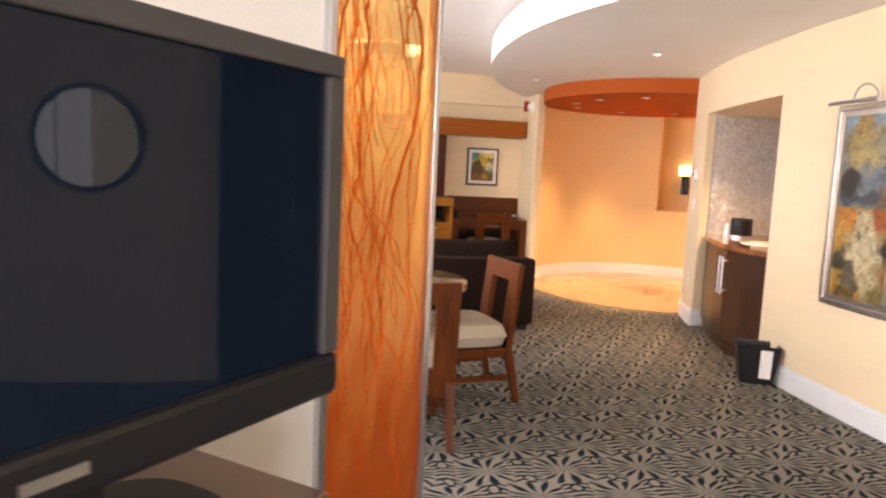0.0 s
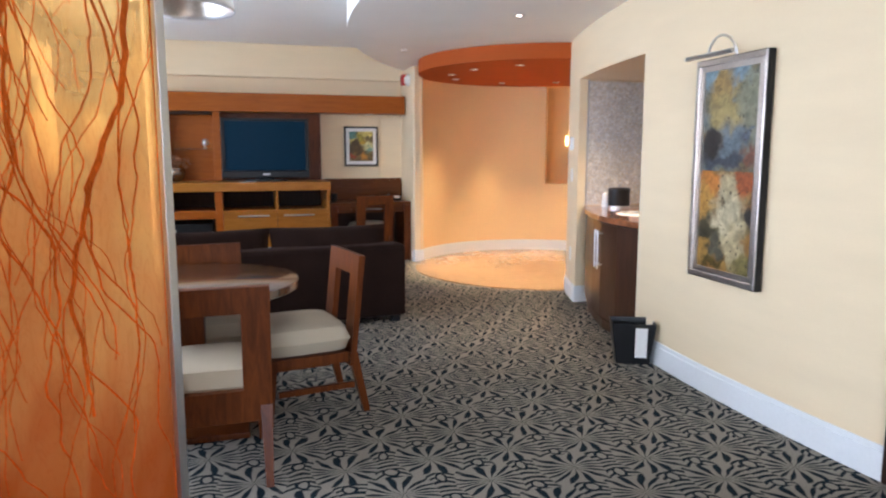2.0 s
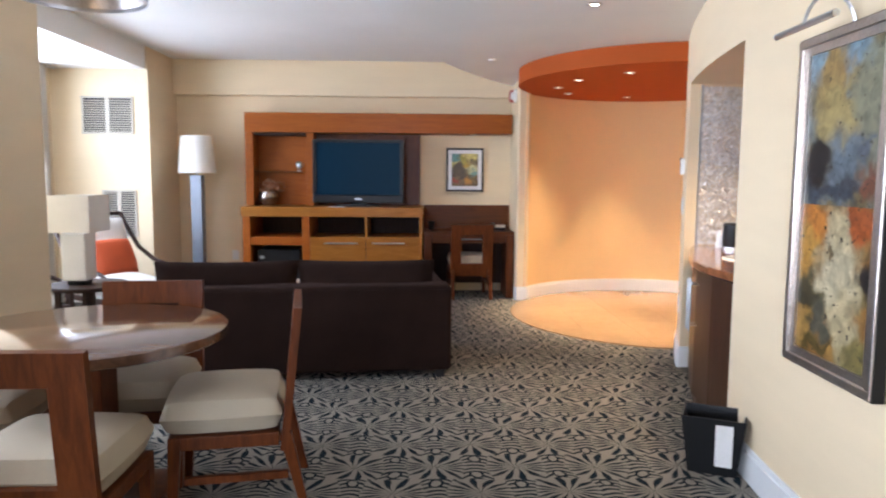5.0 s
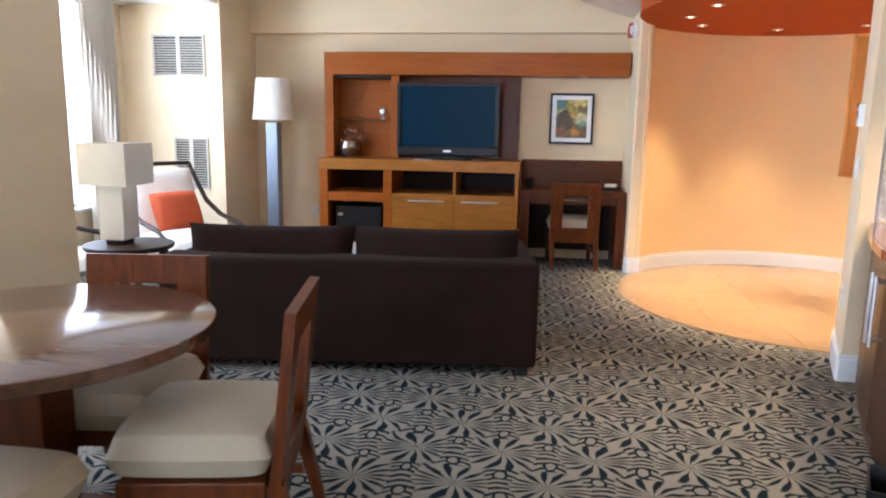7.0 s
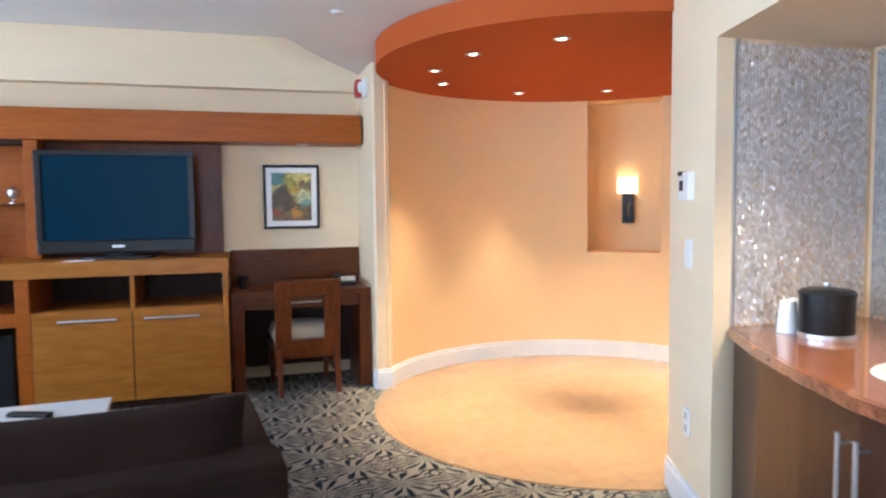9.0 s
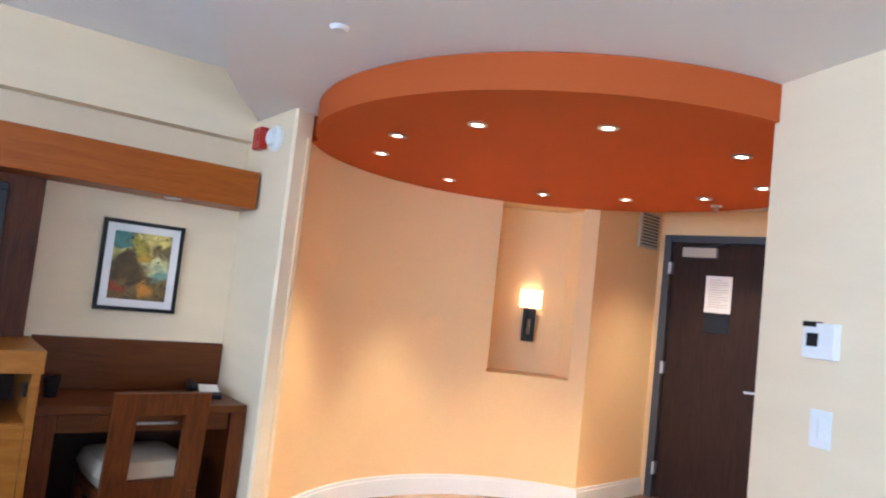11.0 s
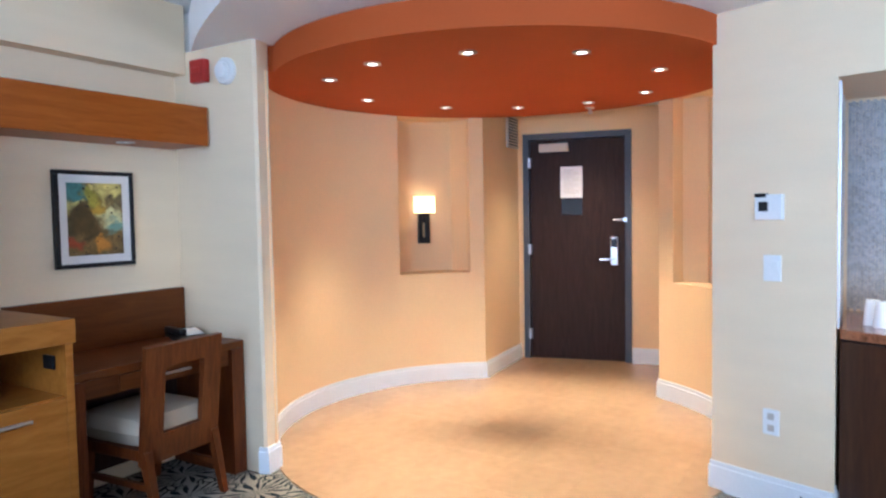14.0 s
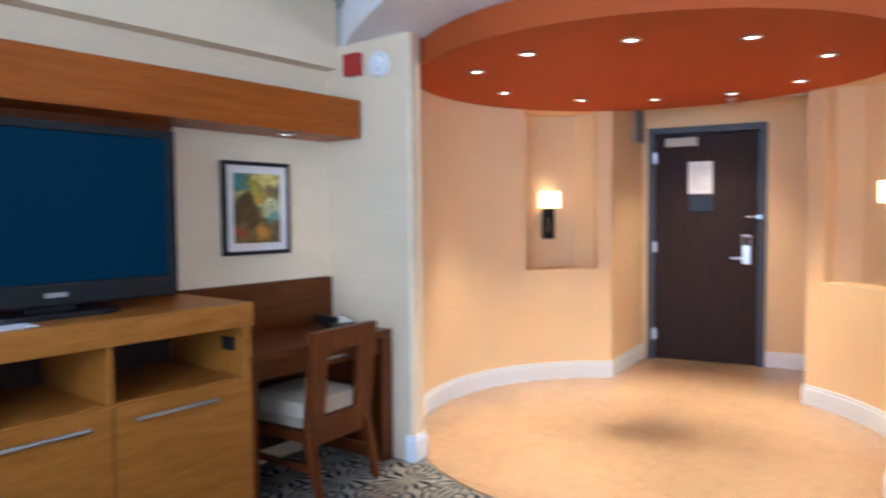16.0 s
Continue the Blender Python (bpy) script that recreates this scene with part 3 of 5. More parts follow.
# short passage to the door
c0 = arc(CX, CY, CR, 32.6, 32.6, 1)[0]
c1 = arc(CX, CY, CR, -27.5, -27.5, 1)[0]
DL, DR = (5.956, 9.187), (6.180, 8.185)
ux, uy = (DR[0] - DL[0]) / 1.027, (DR[1] - DL[1]) / 1.027
bm = B()
prism(bm, [c0, (5.945, 9.235), (5.93, 9.60), (c0[0] + 0.1, 9.55)], 0, LO - 0.002)
setting("wall_passage_left", bm, PEACH, "peach side wall of the door passage")
bm = B()
prism(bm, [c1, (c1[0] + 0.02, 7.30), (6.6, 7.2), (6.6, 7.50)], 0, LO - 0.002)
setting("wall_passage_right", bm, PEACH, "peach side wall of the door passage")


def door_pt(s, back):
    return (DL[0] + ux * s - uy * back, DL[1] + uy * s + ux * back)


bm = B()
for s0, s1, z0, z1 in ((-0.25, 0.0, 0, LO - 0.002), (1.027, 1.9, 0, LO - 0.002), (0.0, 1.027, 2.2, LO - 0.002)):
    prism(bm, [door_pt(s0, 0.16), door_pt(s0, 0.0), door_pt(s1, 0.0), door_pt(s1, 0.16)], z0, z1)
setting("wall_door", bm, PEACH, "peach wall round the entrance door")
# long bowed wall with a doorway and the bar alcove
A0, A1, AH = 4.87, 6.41, 2.01
D0, D1, DH = 1.75, 2.76, 2.02
bm = B()
for y0, y1, z0, z1, n in ((-4.2, D0, 0, HI, 12), (D0, D1, DH, HI, 5), (D1, A0, 0, HI, 16), (A0, A1, AH, HI, 12), (A1, 6.967, 0, HI, 5)):
    strip(bm, bow_row(y0, y1, 0.0, n), bow_row(y0, y1, 0.14, n), z0, z1)
setting("wall_east", bm, CREAM, "cream papered bowed wall", smooth=True)
setting("wall_east_end", prism(B(), [(bow(6.967) + 0.004, 6.967), (bow(6.967) + 0.004, 6.80), (3.75, 6.75), (3.75, 6.865), (3.60, 6.875)], 0, LO), CREAM, "cream end of the bowed wall")
# alcove shell
bm = B()
box(bm, 4.05, 4.15, A0 - 0.1, A1 + 0.1, 0, AH + 0.1)
box(bm, bow(A1, 0.135), 4.05, A1, A1 + 0.1, 0, AH + 0.1)
box(bm, bow(A0, 0.135), 4.05, A0 - 0.1, A0, 0, AH + 0.1)
strip(bm, bow_row(A0, A1, 0.135, 12), [(4.05, y) for x, y in bow_row(A0, A1, 0, 12)], AH, AH + 0.1)
setting("wall_alcove", bm, CREAM, "cream lining of the bar alcove")

# window wall on the west side with three windows, a bay ceiling and a pier
WX = -2.45
bm = B()
for y0, y1, z0, z1 in ((-4.35, -4.0, 0, HI), (-4.0, -2.72, 0, 0.55), (-4.0, -2.72, 2.44, HI), (-2.72, 2.9, 0, HI), (2.9, 5.3, 0, 0.55), (2.9, 5.3, 2.44, HI), (5.3, 6.25, 0, HI), (6.25, 8.72, 0, 0.55), (6.25, 8.72, 2.44, HI), (8.72, 9.0, 0, HI)):
    box(bm, WX - 0.22, WX, y0, y1, z0, z1)
setting("wall_west", bm, CREAM, "cream outer wall with large windows")
setting("wall_bay", box(B(), WX - 0.22, -1.44, 8.98, 10.0, 0, HI), CREAM, "cream end wall of the window bay")
setting("column", box(B(), WX, -1.0, 5.45, 6.1, 0, HI, 0.008), CREAM, "cream square column between the windows")
setting("bay_ceiling", box(B(), WX, -1.46, 6.1, 8.98, 2.45, HI - 0.002), WHITE_CEIL, "white dropped ceiling of the window bay")
# south wall and the partition behind the first television
bm = B()
for x0, x1, z0, z1 in ((WX, -1.9, 0, HI), (0.7, 7.0, 0, HI), (-1.9, 0.7, 0, 0.55), (-1.9, 0.7, 2.44, HI)):
    box(bm, x0, x1, -4.42, -4.2, z0, z1)
setting("wall_south", bm, CREAM, "cream back wall with a wide window")
q = Vector((-0.62, -0.785))
nrm = Vector((0.785, -0.62))
pl, pr = Vector((-0.245, 2.30)), Vector((0.135, 2.78))
far = pl + q * 3.4
bm = prism(B(), [tuple(pl), tuple(pl - nrm * 0.12), tuple(far - nrm * 0.12), tuple(far)], 0, HI)
setting("wall_partition", bm, LIT_CREAM, "partition wall beside the resin panel, paled to look brightly lit")


# windows
def window(name, y0, y1):
    w = tagged(new(name), "tall bright window with a slim frame", kind="structure")
    bm = B()
    for a, b, c, d in ((y0, y1, 0.55, 0.60), (y0, y1, 2.39, 2.44), (y0, y0 + 0.05, 0.60, 2.39), (y1 - 0.05, y1, 0.60, 2.39), ((y0 + y1) / 2 - 0.025, (y0 + y1) / 2 + 0.025, 0.60, 2.39)):
        box(bm, WX - 0.14, WX - 0.08, a, b, c, d)
    part("window_frame", bm, TRIM, w)
    part("window_sill", box(B(), WX - 0.07, WX + 0.05, y0, y1, 0.55, 0.58, 0.004), TRIM, w)


w = tagged(new("window_1"), "tall bright window with a slim frame", kind="structure")
bm = B()
for x0, x1, z0, z1 in ((-1.9, 0.7, 0.55, 0.60), (-1.9, 0.7, 2.39, 2.44), (-1.9, -1.85, 0.60, 2.39), (0.65, 0.7, 0.60, 2.39), (-0.625, -0.575, 0.60, 2.39)):
    box(bm, x0, x1, -4.36, -4.30, z0, z1)
part("window_frame", bm, TRIM, w)
part("window_sill", box(B(), -1.9, 0.7, -4.29, -4.15, 0.55, 0.58, 0.004), TRIM, w)
window("window_2", 2.9, 5.3)
window("window_3", 6.25, 8.72)
bm = B()
box(bm, -30, -29.9, -40, 50, -20, 30)
hz = material("hazy_daylight", (0.8, 0.85, 0.9), 1.0, emit=(0.86, 0.93, 1.0), power=4.0, bump=0)
tagged(setting("backdrop", bm, hz), "bright hazy daylight outside the windows")


# baseboards
def base_row(name, rows, depth, h=0.15):
    n = len(rows)
    pts = [Vector(r) for r in rows]
    outs = []
    for i in range(n):
        d = (pts[min(i + 1, n - 1)] - pts[max(i - 1, 0)]).normalized()
        outs.append(tuple(pts[i] + Vector((-d.y, d.x)) * depth))
    bm = strip(B(), [tuple(p) for p in pts], outs, 0.0, h - 0.025)
    outs2 = [tuple(Vector(p) * 0.45 + Vector(o) * 0.55) for p, o in zip([tuple(p) for p in pts], outs)]
    strip(bm, [tuple(p) for p in pts], outs2, h - 0.025, h)
    setting(name, bm, TRIM, "white moulded skirting board", smooth=True)


base_row("baseboard", bow_row(D1 + 0.08, A0, 0, 16), 0.018)
base_row("baseboard", bow_row(A1, 6.967, 0, 4) + [(3.60, 6.875)], 0.018)
base_row("baseboard", arc(CX, CY, CR, -97, -27.5, 30) + [(6.45, 7.49)], 0.018)
base_row("baseboard", [door_pt(1.9, 0), door_pt(1.03, 0)], 0.018)
base_row("baseboard", [(5.935, 9.23)] + arc(CX, CY, CR, 32.6, 143, 36) + [(2.58, 9.165), (2.468, 9.145), (2.46, 9.19)], 0.018)
base_row("baseboard", [(1.45, 9.82), (-1.44, 9.82), (-1.44, 8.98), (WX, 8.98)], 0.018)
base_row("baseboard", [(3.395, 6.4095), (3.265, 6.4095)], 0.014)

# stone floor of the round entry, laid 6 mm over the slab
ring_pts = arc(CX, CY, CR - 0.005, 0, 354, 59)
tile_floor = setting("entry_floor", prism(B(), ring_pts, 0.0, 0.006), GROUT, "polished warm stone tile floor of the entry")
setting("passage_floor", prism(B(), [(4.9, 7.4), (6.6, 7.2), (6.6, 9.4), (4.9, 9.4)], 0.0, 0.0055), GROUT, "polished warm stone tile floor of the door passage")
window("window_4", -4.0, -2.72)


def inside(x, y):
    return (x - CX) ** 2 + (y - CY) ** 2 < (CR - 0.005) ** 2


def clip_circle(poly):
    """Cut a tile to the round floor's edge."""
    out = []
    r = CR - 0.006
    for (x0, y0), (x1, y1) in zip(poly, poly[1:] + poly[:1]):
        steps = 8
        for k in range(steps):
            x, y = x0 + (x1 - x0) * k / steps, y0 + (y1 - y0) * k / steps
            d = math.hypot(x - CX, y - CY)
            if d <= r:
                out.append((x, y))
            else:
                px_, py_ = CX + (x - CX) * r / d, CY + (y - CY) * r / d
                if min(p[0] for p in poly) - 1e-6 <= px_ <= max(p[0] for p in poly) + 1e-6 and min(p[1] for p in poly) - 1e-6 <= py_ <= max(p[1] for p in poly) + 1e-6:
                    out.append((px_, py_))
    clean = []
    for p in out:
        if not clean or math.hypot(p[0] - clean[-1][0], p[1] - clean[-1][1]) > 0.004:
            clean.append(p)
    return clean


def lay_tiles():
    s, g = 0.457, 0.001
    for i in range(-4, 7):
        for j in range(-4, 4):
            x0, y0 = CX + i * s, CY + (j + 0.35) * s
            poly = [(x0 + g, y0 + g), (x0 + s - g, y0 + g), (x0 + s - g, y0 + s - g), (x0 + g, y0 + s - g)]
            n = sum(inside(x, y) for x, y in poly)
            passage = x0 + s > 4.75 and x0 < 6.1 and y0 < 9.25 and y0 + s > 7.4
            if n == 0 and not passage:
                continue
            if n < 4 and not passage:
                poly = clip_circle(poly)
                if len(poly) < 3:
                    continue
            try:
                part("tile", prism(B(), poly, 0.0062, 0.0085), TILE, tile_floor)
            except ValueError:
                pass


# ---------------------------------------------------------------- lamps of the entry and ceilings
def downlight(x, y, z, energy, cone):
    t = thing("recessed_downlight", "small round recessed halogen light, lit, in the ceiling", "ceiling light", pose(x, y, z), "recessed ceiling lights")
    part("trim_ring", lathe(B(), [(0.028, -0.001), (0.046, -0.001), (0.048, -0.006), (0.030, -0.009), (0.028, -0.001)], 20), CHROME, t, smooth=True)
    part("bulb", lathe(B(), [(0.0, -0.0035), (0.027, -0.0035), (0.027, -0.001), (0.0, -0.001)], 16), GLOW, t, "glowing bulb")
    if energy:
        lamp("halogen_spot", "SPOT", energy, HALO, pose(x, y, z - 0.06), cone=cone, radius=0.055)


for a, r in ((138, 1.08), (166, 1.03), (198, 0.97), (233, 0.975), (276, 1.0), (319, 1.09), (347, 1.04), (18, 0.95), (53, 0.92), (95, 1.0)):
    downlight(CX + r * math.cos(radians(a)), CY + r * math.sin(radians(a)), DRUM - 0.001, 285, 53.5)
downlight(2.46, 5.87, LO, 90, 66)
# unseen passage downlight, added to brighten the floor by the door
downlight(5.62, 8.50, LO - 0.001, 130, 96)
downlight(2.00, 9.63, 1.85, 6, 110)


def sconce(angle, r):
    x, y = CX + r * math.cos(radians(angle)), CY + r * math.sin(radians(angle))
    t = thing("wall_sconce", "lit wall sconce with cream square shade and dark bronze bracket", "wall lamp", pose(x, y, 1.455, 0, 0, angle - 90), "sconces of the entry")
    part("shade", strip(B(), [(-0.085, -0.10), (-0.085, 0.0), (0.085, 0.0), (0.085, -0.10)][::-1] + [(-0.085, -0.10)], [(-0.081, -0.096), (-0.081, -0.004), (0.081, -0.004), (0.081, -0.096)][::-1] + [(-0.081, -0.096)], 0.0, 0.145), SHADEGLOW, t, "glowing cream shade")
    bm = B()
    box(bm, -0.05, -0.014, -0.05, 0.0, -0.27, -0.002, 0.003)
    box(bm, 0.014, 0.05, -0.05, 0.0, -0.27, -0.002, 0.003)
    box(bm, -0.014, 0.014, -0.049, -0.002, -0.27, -0.215)
    box(bm, -0.014, 0.014, -0.049, -0.002, -0.09, -0.003)
    part("bracket", bm, BLACK, t, "dark bronze bracket with a slot")
    p = lamp("sconce_bulb", "POINT", 1.5, HALO, pose(x - 0.05 * math.cos(radians(angle)), y - 0.05 * math.sin(radians(angle)), 1.53), radius=0.03)


sconce(50, CR + 0.299)
sconce(-48.5, CR + 0.219)

for a in (50, -45):
    setting("niche_ceiling", strip(B(), arc(CX, CY, CR + 0.5, a - 15, a + 15, 8), arc(CX, CY, CR - 0.012, a - 15, a + 15, 8), DRUM + 0.004, DRUM + 0.06), PEACH, "peach ceiling over the wall niche")

# ---------------------------------------------------------------- entrance door
DM = pose(DL[0], DL[1], 0, 0, 0, math.degrees(math.atan2(uy, ux)))
d = thing("door_1", "closed dark brown wooden entrance door in a grey steel frame", "door", DM)
tagged(d, kind="structure")
bm = B()
for x0, x1, z0, z1 in ((0, 0.06, 0, 2.2), (0.967, 1.027, 0, 2.2), (0.06, 0.967, 2.14, 2.2)):
    box(bm, x0, x1, -0.02, 0.14, z0, z1, 0.004)
part("door_frame", bm, GREYMETAL, d, "grey painted steel frame")
part("door_leaf", box(B(), 0.063, 0.964, 0.03, 0.075, 0.01, 2.137, 0.002), DARKWOOD, d, "dark brown veneered leaf")
bm = B()
box(bm, 0.16, 0.44, -0.02, 0.029, 2.02, 2.10, 0.006)
part("door_closer", bm, LOUVRE, d, "silver door closer")
bm = B()
rod(bm, [(0.30, -0.01, 2.10), (0.55, -0.05, 2.13), (0.36, -0.015, 2.15)], 0.008)
part("closer_arm", bm, GREYMETAL, d)
part("notice", box(B(), 0.36, 0.57, 0.026, 0.0295, 1.575, 1.875), PAPER, d, "white printed notice sheet")
bm = B()
for k in range(12):
    box(bm, 0.39, 0.39 + (0.15 if k % 3 else 0.10), 0.0245, 0.0262, 1.84 - k * 0.02, 1.845 - k * 0.02)
part("notice_text", bm, LOUVRE, d)
part("peephole_plate", box(B(), 0.37, 0.57, 0.018, 0.0295, 1.41, 1.562, 0.004), BLACK, d, "black plate under the notice")
lock = part("lock_plate", box(B(), 0.83, 0.90, 0.008, 0.0295, 0.93, 1.20, 0.008), CHROME, d, "chrome electronic lock plate")
part("lock_reader", box(B(), 0.838, 0.892, 0.003, 0.0085, 1.10, 1.18, 0.003), BLACK, lock)
bm = B()
rod(bm, [(0.865, 0.012, 0.99), (0.865, -0.035, 0.99), (0.845, -0.04, 0.99), (0.74, -0.04, 0.985)], 0.010)
part("lever_handle", bm, CHROME, d, "chrome lever handle", smooth=True)
bm = B()
rod(bm, [(0.955, 0.02, 1.36), (0.93, -0.02, 1.36), (0.86, -0.02, 1.36)], 0.008)
box(bm, 0.955, 0.985, -0.03, -0.02, 1.34, 1.38)
part("night_latch", bm, CHROME, d, "chrome swing latch")
for z in (0.25, 1.08, 1.92):
    part("hinge", box(B(), 0.050, 0.078, -0.026, 0.028, z - 0.05, z + 0.05, 0.003), CHROME, d)

# grille over the passage wall
t = thing("air_grille", "small beige louvred air grille high on the wall", "vent", pose(5.70, 9.187, 2.20, 0, 0, 7))
part("frame", box(B(), -0.15, 0.15, -0.02, 0.0, -0.15, 0.15, 0.003), LOUVRE, t)
for k in range(10):
    part("slat", box(B(), -0.125, 0.125, -0.028, -0.021, -0.127 + k * 0.027, -0.115 + k * 0.027), GREYMETAL, t)

# ---------------------------------------------------------------- small fittings on walls and ceilings
t = thing("fire_alarm_strobe", "red fire alarm box on the pier", "alarm", pose(2.459, 9.56, 2.28, 0, 0, 90))
part("body", box(B(), -0.06, 0.06, 0.0, 0.05, -0.065, 0.065, 0.008), REDPL, t)
part("lens", box(B(), -0.035, 0.035, 0.05, 0.058, -0.02, 0.02, 0.004), REDPL, t)
t = thing("alarm_sounder", "round white alarm sounder on the pier", "alarm", pose(2.459, 9.36, 2.26, 0, -90, 0))
part("base", lathe(B(), [(0, 0), (0.075, 0), (0.075, 0.02), (0.066, 0.03), (0, 0.03)], 28), PLASTIC_W, t, smooth=True)
part("dome", lathe(B(), [(0.045, 0.03), (0.042, 0.055), (0.028, 0.062), (0, 0.062)], 24), PLASTIC_W, t, smooth=True)
t = thing("smoke_detector", "round white smoke detector on the lower ceiling", "smoke detector", pose(2.04, 7.89, LO))
part("body", lathe(B(), [(0, -0.014), (0.026, -0.014), (0.034, -0.007), (0.038, 0), (0, 0)], 24), PLASTIC_W, t, smooth=True)
t = thing("ceiling_sprinkler", "small grey sprinkler head in the entry ceiling", "sprinkler", pose(5.06, 8.18, DRUM))
part("escutcheon", lathe(B(), [(0, -0.01), (0.035, -0.008), (0.04, 0), (0, 0)], 20), LOUVRE, t, smooth=True)
part("head", lathe(B(), [(0.0, -0.05), (0.02, -0.045), (0.012, -0.02), (0.01, -0.005)], 12), CHROME, t, smooth=True)


def wall_plate(name, label, category, y, z, w, h, mat):
    slope = math.degrees(math.asin((y - BIGY) / BIGR))
    t = thing(name, label, category, pose(bow(y), y, z, 0, 0, -slope))
    part("plate", box(B(), -0.008 if w < 0.1 else -0.03, 0.0, -w / 2, w / 2, -h / 2, h / 2, 0.003), mat, t)
    return t


t = wall_plate("thermostat", "white wall thermostat with a small display", "thermostat", 6.686, 1.446, 0.13, 0.12, PLASTIC_W)
part("display", box(B(), -0.032, -0.0302, 0.0, 0.045, -0.02, 0.025), BLACK, t)
part("cap", box(B(), -0.034, -0.0, 0.01, 0.062, 0.046, 0.064), BLACK, t)
t = wall_plate("light_switch", "white double rocker light switch", "switch", 6.676, 1.156, 0.085, 0.125, PLASTIC_W)
for k in (-1, 1):
    part("rocker", box(B(), -0.013, -0.0082, k * 0.018 - 0.014, k * 0.018 + 0.014, -0.035, 0.035, 0.002), PLASTIC_W, t)
t = wall_plate("wall_outlet", "white double wall outlet", "outlet", 6.677, 0.415, 0.08, 0.125, PLASTIC_W)
for k in (-1, 1):
    part("socket", box(B(), -0.011, -0.0082, -0.016, 0.016, k * 0.028 - 0.016, k * 0.028 + 0.016, 0.002), LOUVRE, t)
t = thing("wall_outlet", "white double wall outlet beside the floor lamp", "outlet", pose(-0.80, 9.819, 0.42))
part("plate", box(B(), -0.04, 0.04, -0.008, 0, -0.06, 0.06, 0.003), PLASTIC_W, t)

# supply vents in the bay
for z, x0, x1, h in ((1.975, -2.13, -1.60, 0.39), (0.95, -1.95, -1.60, 0.5)):
    t = thing("wall_vent", "pale metal louvred vent in two halves", "vent", pose(x0, 8.979, z), "wall vents")
    w = x1 - x0
    bm = B()
    for a, b, c, e in ((0, w, h / 2 - 0.02, h / 2), (0, w, -h / 2, -h / 2 + 0.02), (0, 0.02, -h / 2 + 0.02, h / 2 - 0.02), (w - 0.02, w, -h / 2 + 0.02, h / 2 - 0.02), (w / 2 - 0.02, w / 2 + 0.02, -h / 2 + 0.02, h / 2 - 0.02)):
        box(bm, a, b, -0.014, 0, c, e)
    part("frame", bm, LOUVRE, t)
    # black sheet stands in for the shade between the slats
    part("slat_gap_shade", box(B(), 0.02, w - 0.02, -0.003, 0, -h / 2 + 0.02, h / 2 - 0.02), BLACK, t)
    n = int((h - 0.04) / 0.024)
    for k in range(n):
        zz = -h / 2 + 0.024 + k * 0.024
        for a, b in ((0.022, w / 2 - 0.022), (w / 2 + 0.022, w - 0.022)):
            part("slat", turned(box(B(), a, b, -0.0085, 0.0085, -0.0025, 0.0025), pose(0, -0.009, zz + 0.008, -32)), LOUVRE, t)

# ---------------------------------------------------------------- resin panel and the first television
pm = pose(pl.x, pl.y, 0, 0, 0, math.degrees(math.atan2(pr.y - pl.y, pr.x - pl.x)))
PW = (pr - pl).length
t = thing("resin_panel", "tall amber resin screen panel with rust veins in a steel frame", "screen panel", pm)
part("sheet", box(B(), 0.03, PW - 0.03, -0.010, 0.010, 0.02, HI - 0.02), RESIN, t, "translucent amber sheet with rust red veins")
for x0, x1 in ((0, 0.03), (PW - 0.03, PW)):
    part("post", box(B(), x0, x1, -0.025, 0.025, 0.0, HI - 0.001, 0.003), CHROME, t, "brushed steel edge post")
RESIN_ROOT = material("rust_root_fibre", (0.50, 0.085, 0.006), 0.8, var=0.45, scale=9, fine=60, bump=0.1, stretch=(4, 4, 1), spec=0.1)


def root_strands():
    """Branching flattened root fibres cast into the sheet, running down from its top."""
    rng = random.Random(21)
    bm = B()
    todo = [(x + rng.uniform(-0.015, 0.015), HI - 0.03, w, rng.uniform(-0.15, 0.2)) for x, w in ((0.06, 0.022), (0.13, 0.046), (0.22, 0.030), (0.33, 0.050), (0.41, 0.024), (0.48, 0.014))]
    made = 0
    while todo and made < 75:
        x, z, w, lean = todo.pop(0)
        made += 1
        y = rng.uniform(-0.0122, -0.0106)
        rows, n = [], 0
        while z > 0.25 and w > 0.0022 and n < 70:
            rows.append((min(max(x, 0.036), PW - 0.036), z, w))
            step = rng.uniform(0.018, 0.036)
            lean = lean * 0.80 + rng.gauss(0.0, 0.24)
            x += lean * step
            z -= step
            w *= rng.uniform(0.90, 1.045)
            n += 1
            if rng.random() < 0.13 and w > 0.004:
                todo.append((x, z, w * rng.uniform(0.3, 0.65), lean + rng.choice((-1, 1)) * rng.uniform(0.3, 0.9)))
        last = None
        for x_, z_, w_ in rows:
            ring = [bm.verts.new(p) for p in ((x_ - w_ / 2, y, z_), (x_, y - 0.0016, z_), (x_ + w_ / 2, y, z_), (x_, y + 0.0016, z_))]
            if last:
                for k in range(4):
                    bm.faces.new((last[k], last[(k + 1) % 4], ring[(k + 1) % 4], ring[k]))
            last = ring
    return bm


tagged(part("root_fibre", root_strands(), RESIN_ROOT, t, smooth=True), "rust red branching fibres cast in the resin", kind="stuff")
part("rail", box(B(), 0.031, PW - 0.031, -0.02, 0.02, 0.0, 0.02), CHROME, t)
part("rail", box(B(), 0.031, PW - 0.031, -0.02, 0.02, HI - 0.02, HI - 0.001), CHROME, t)

tm = pose(-0.21, 1.56, 0, 0, 0, math.degrees(math.atan2(0.785, 0.62)))


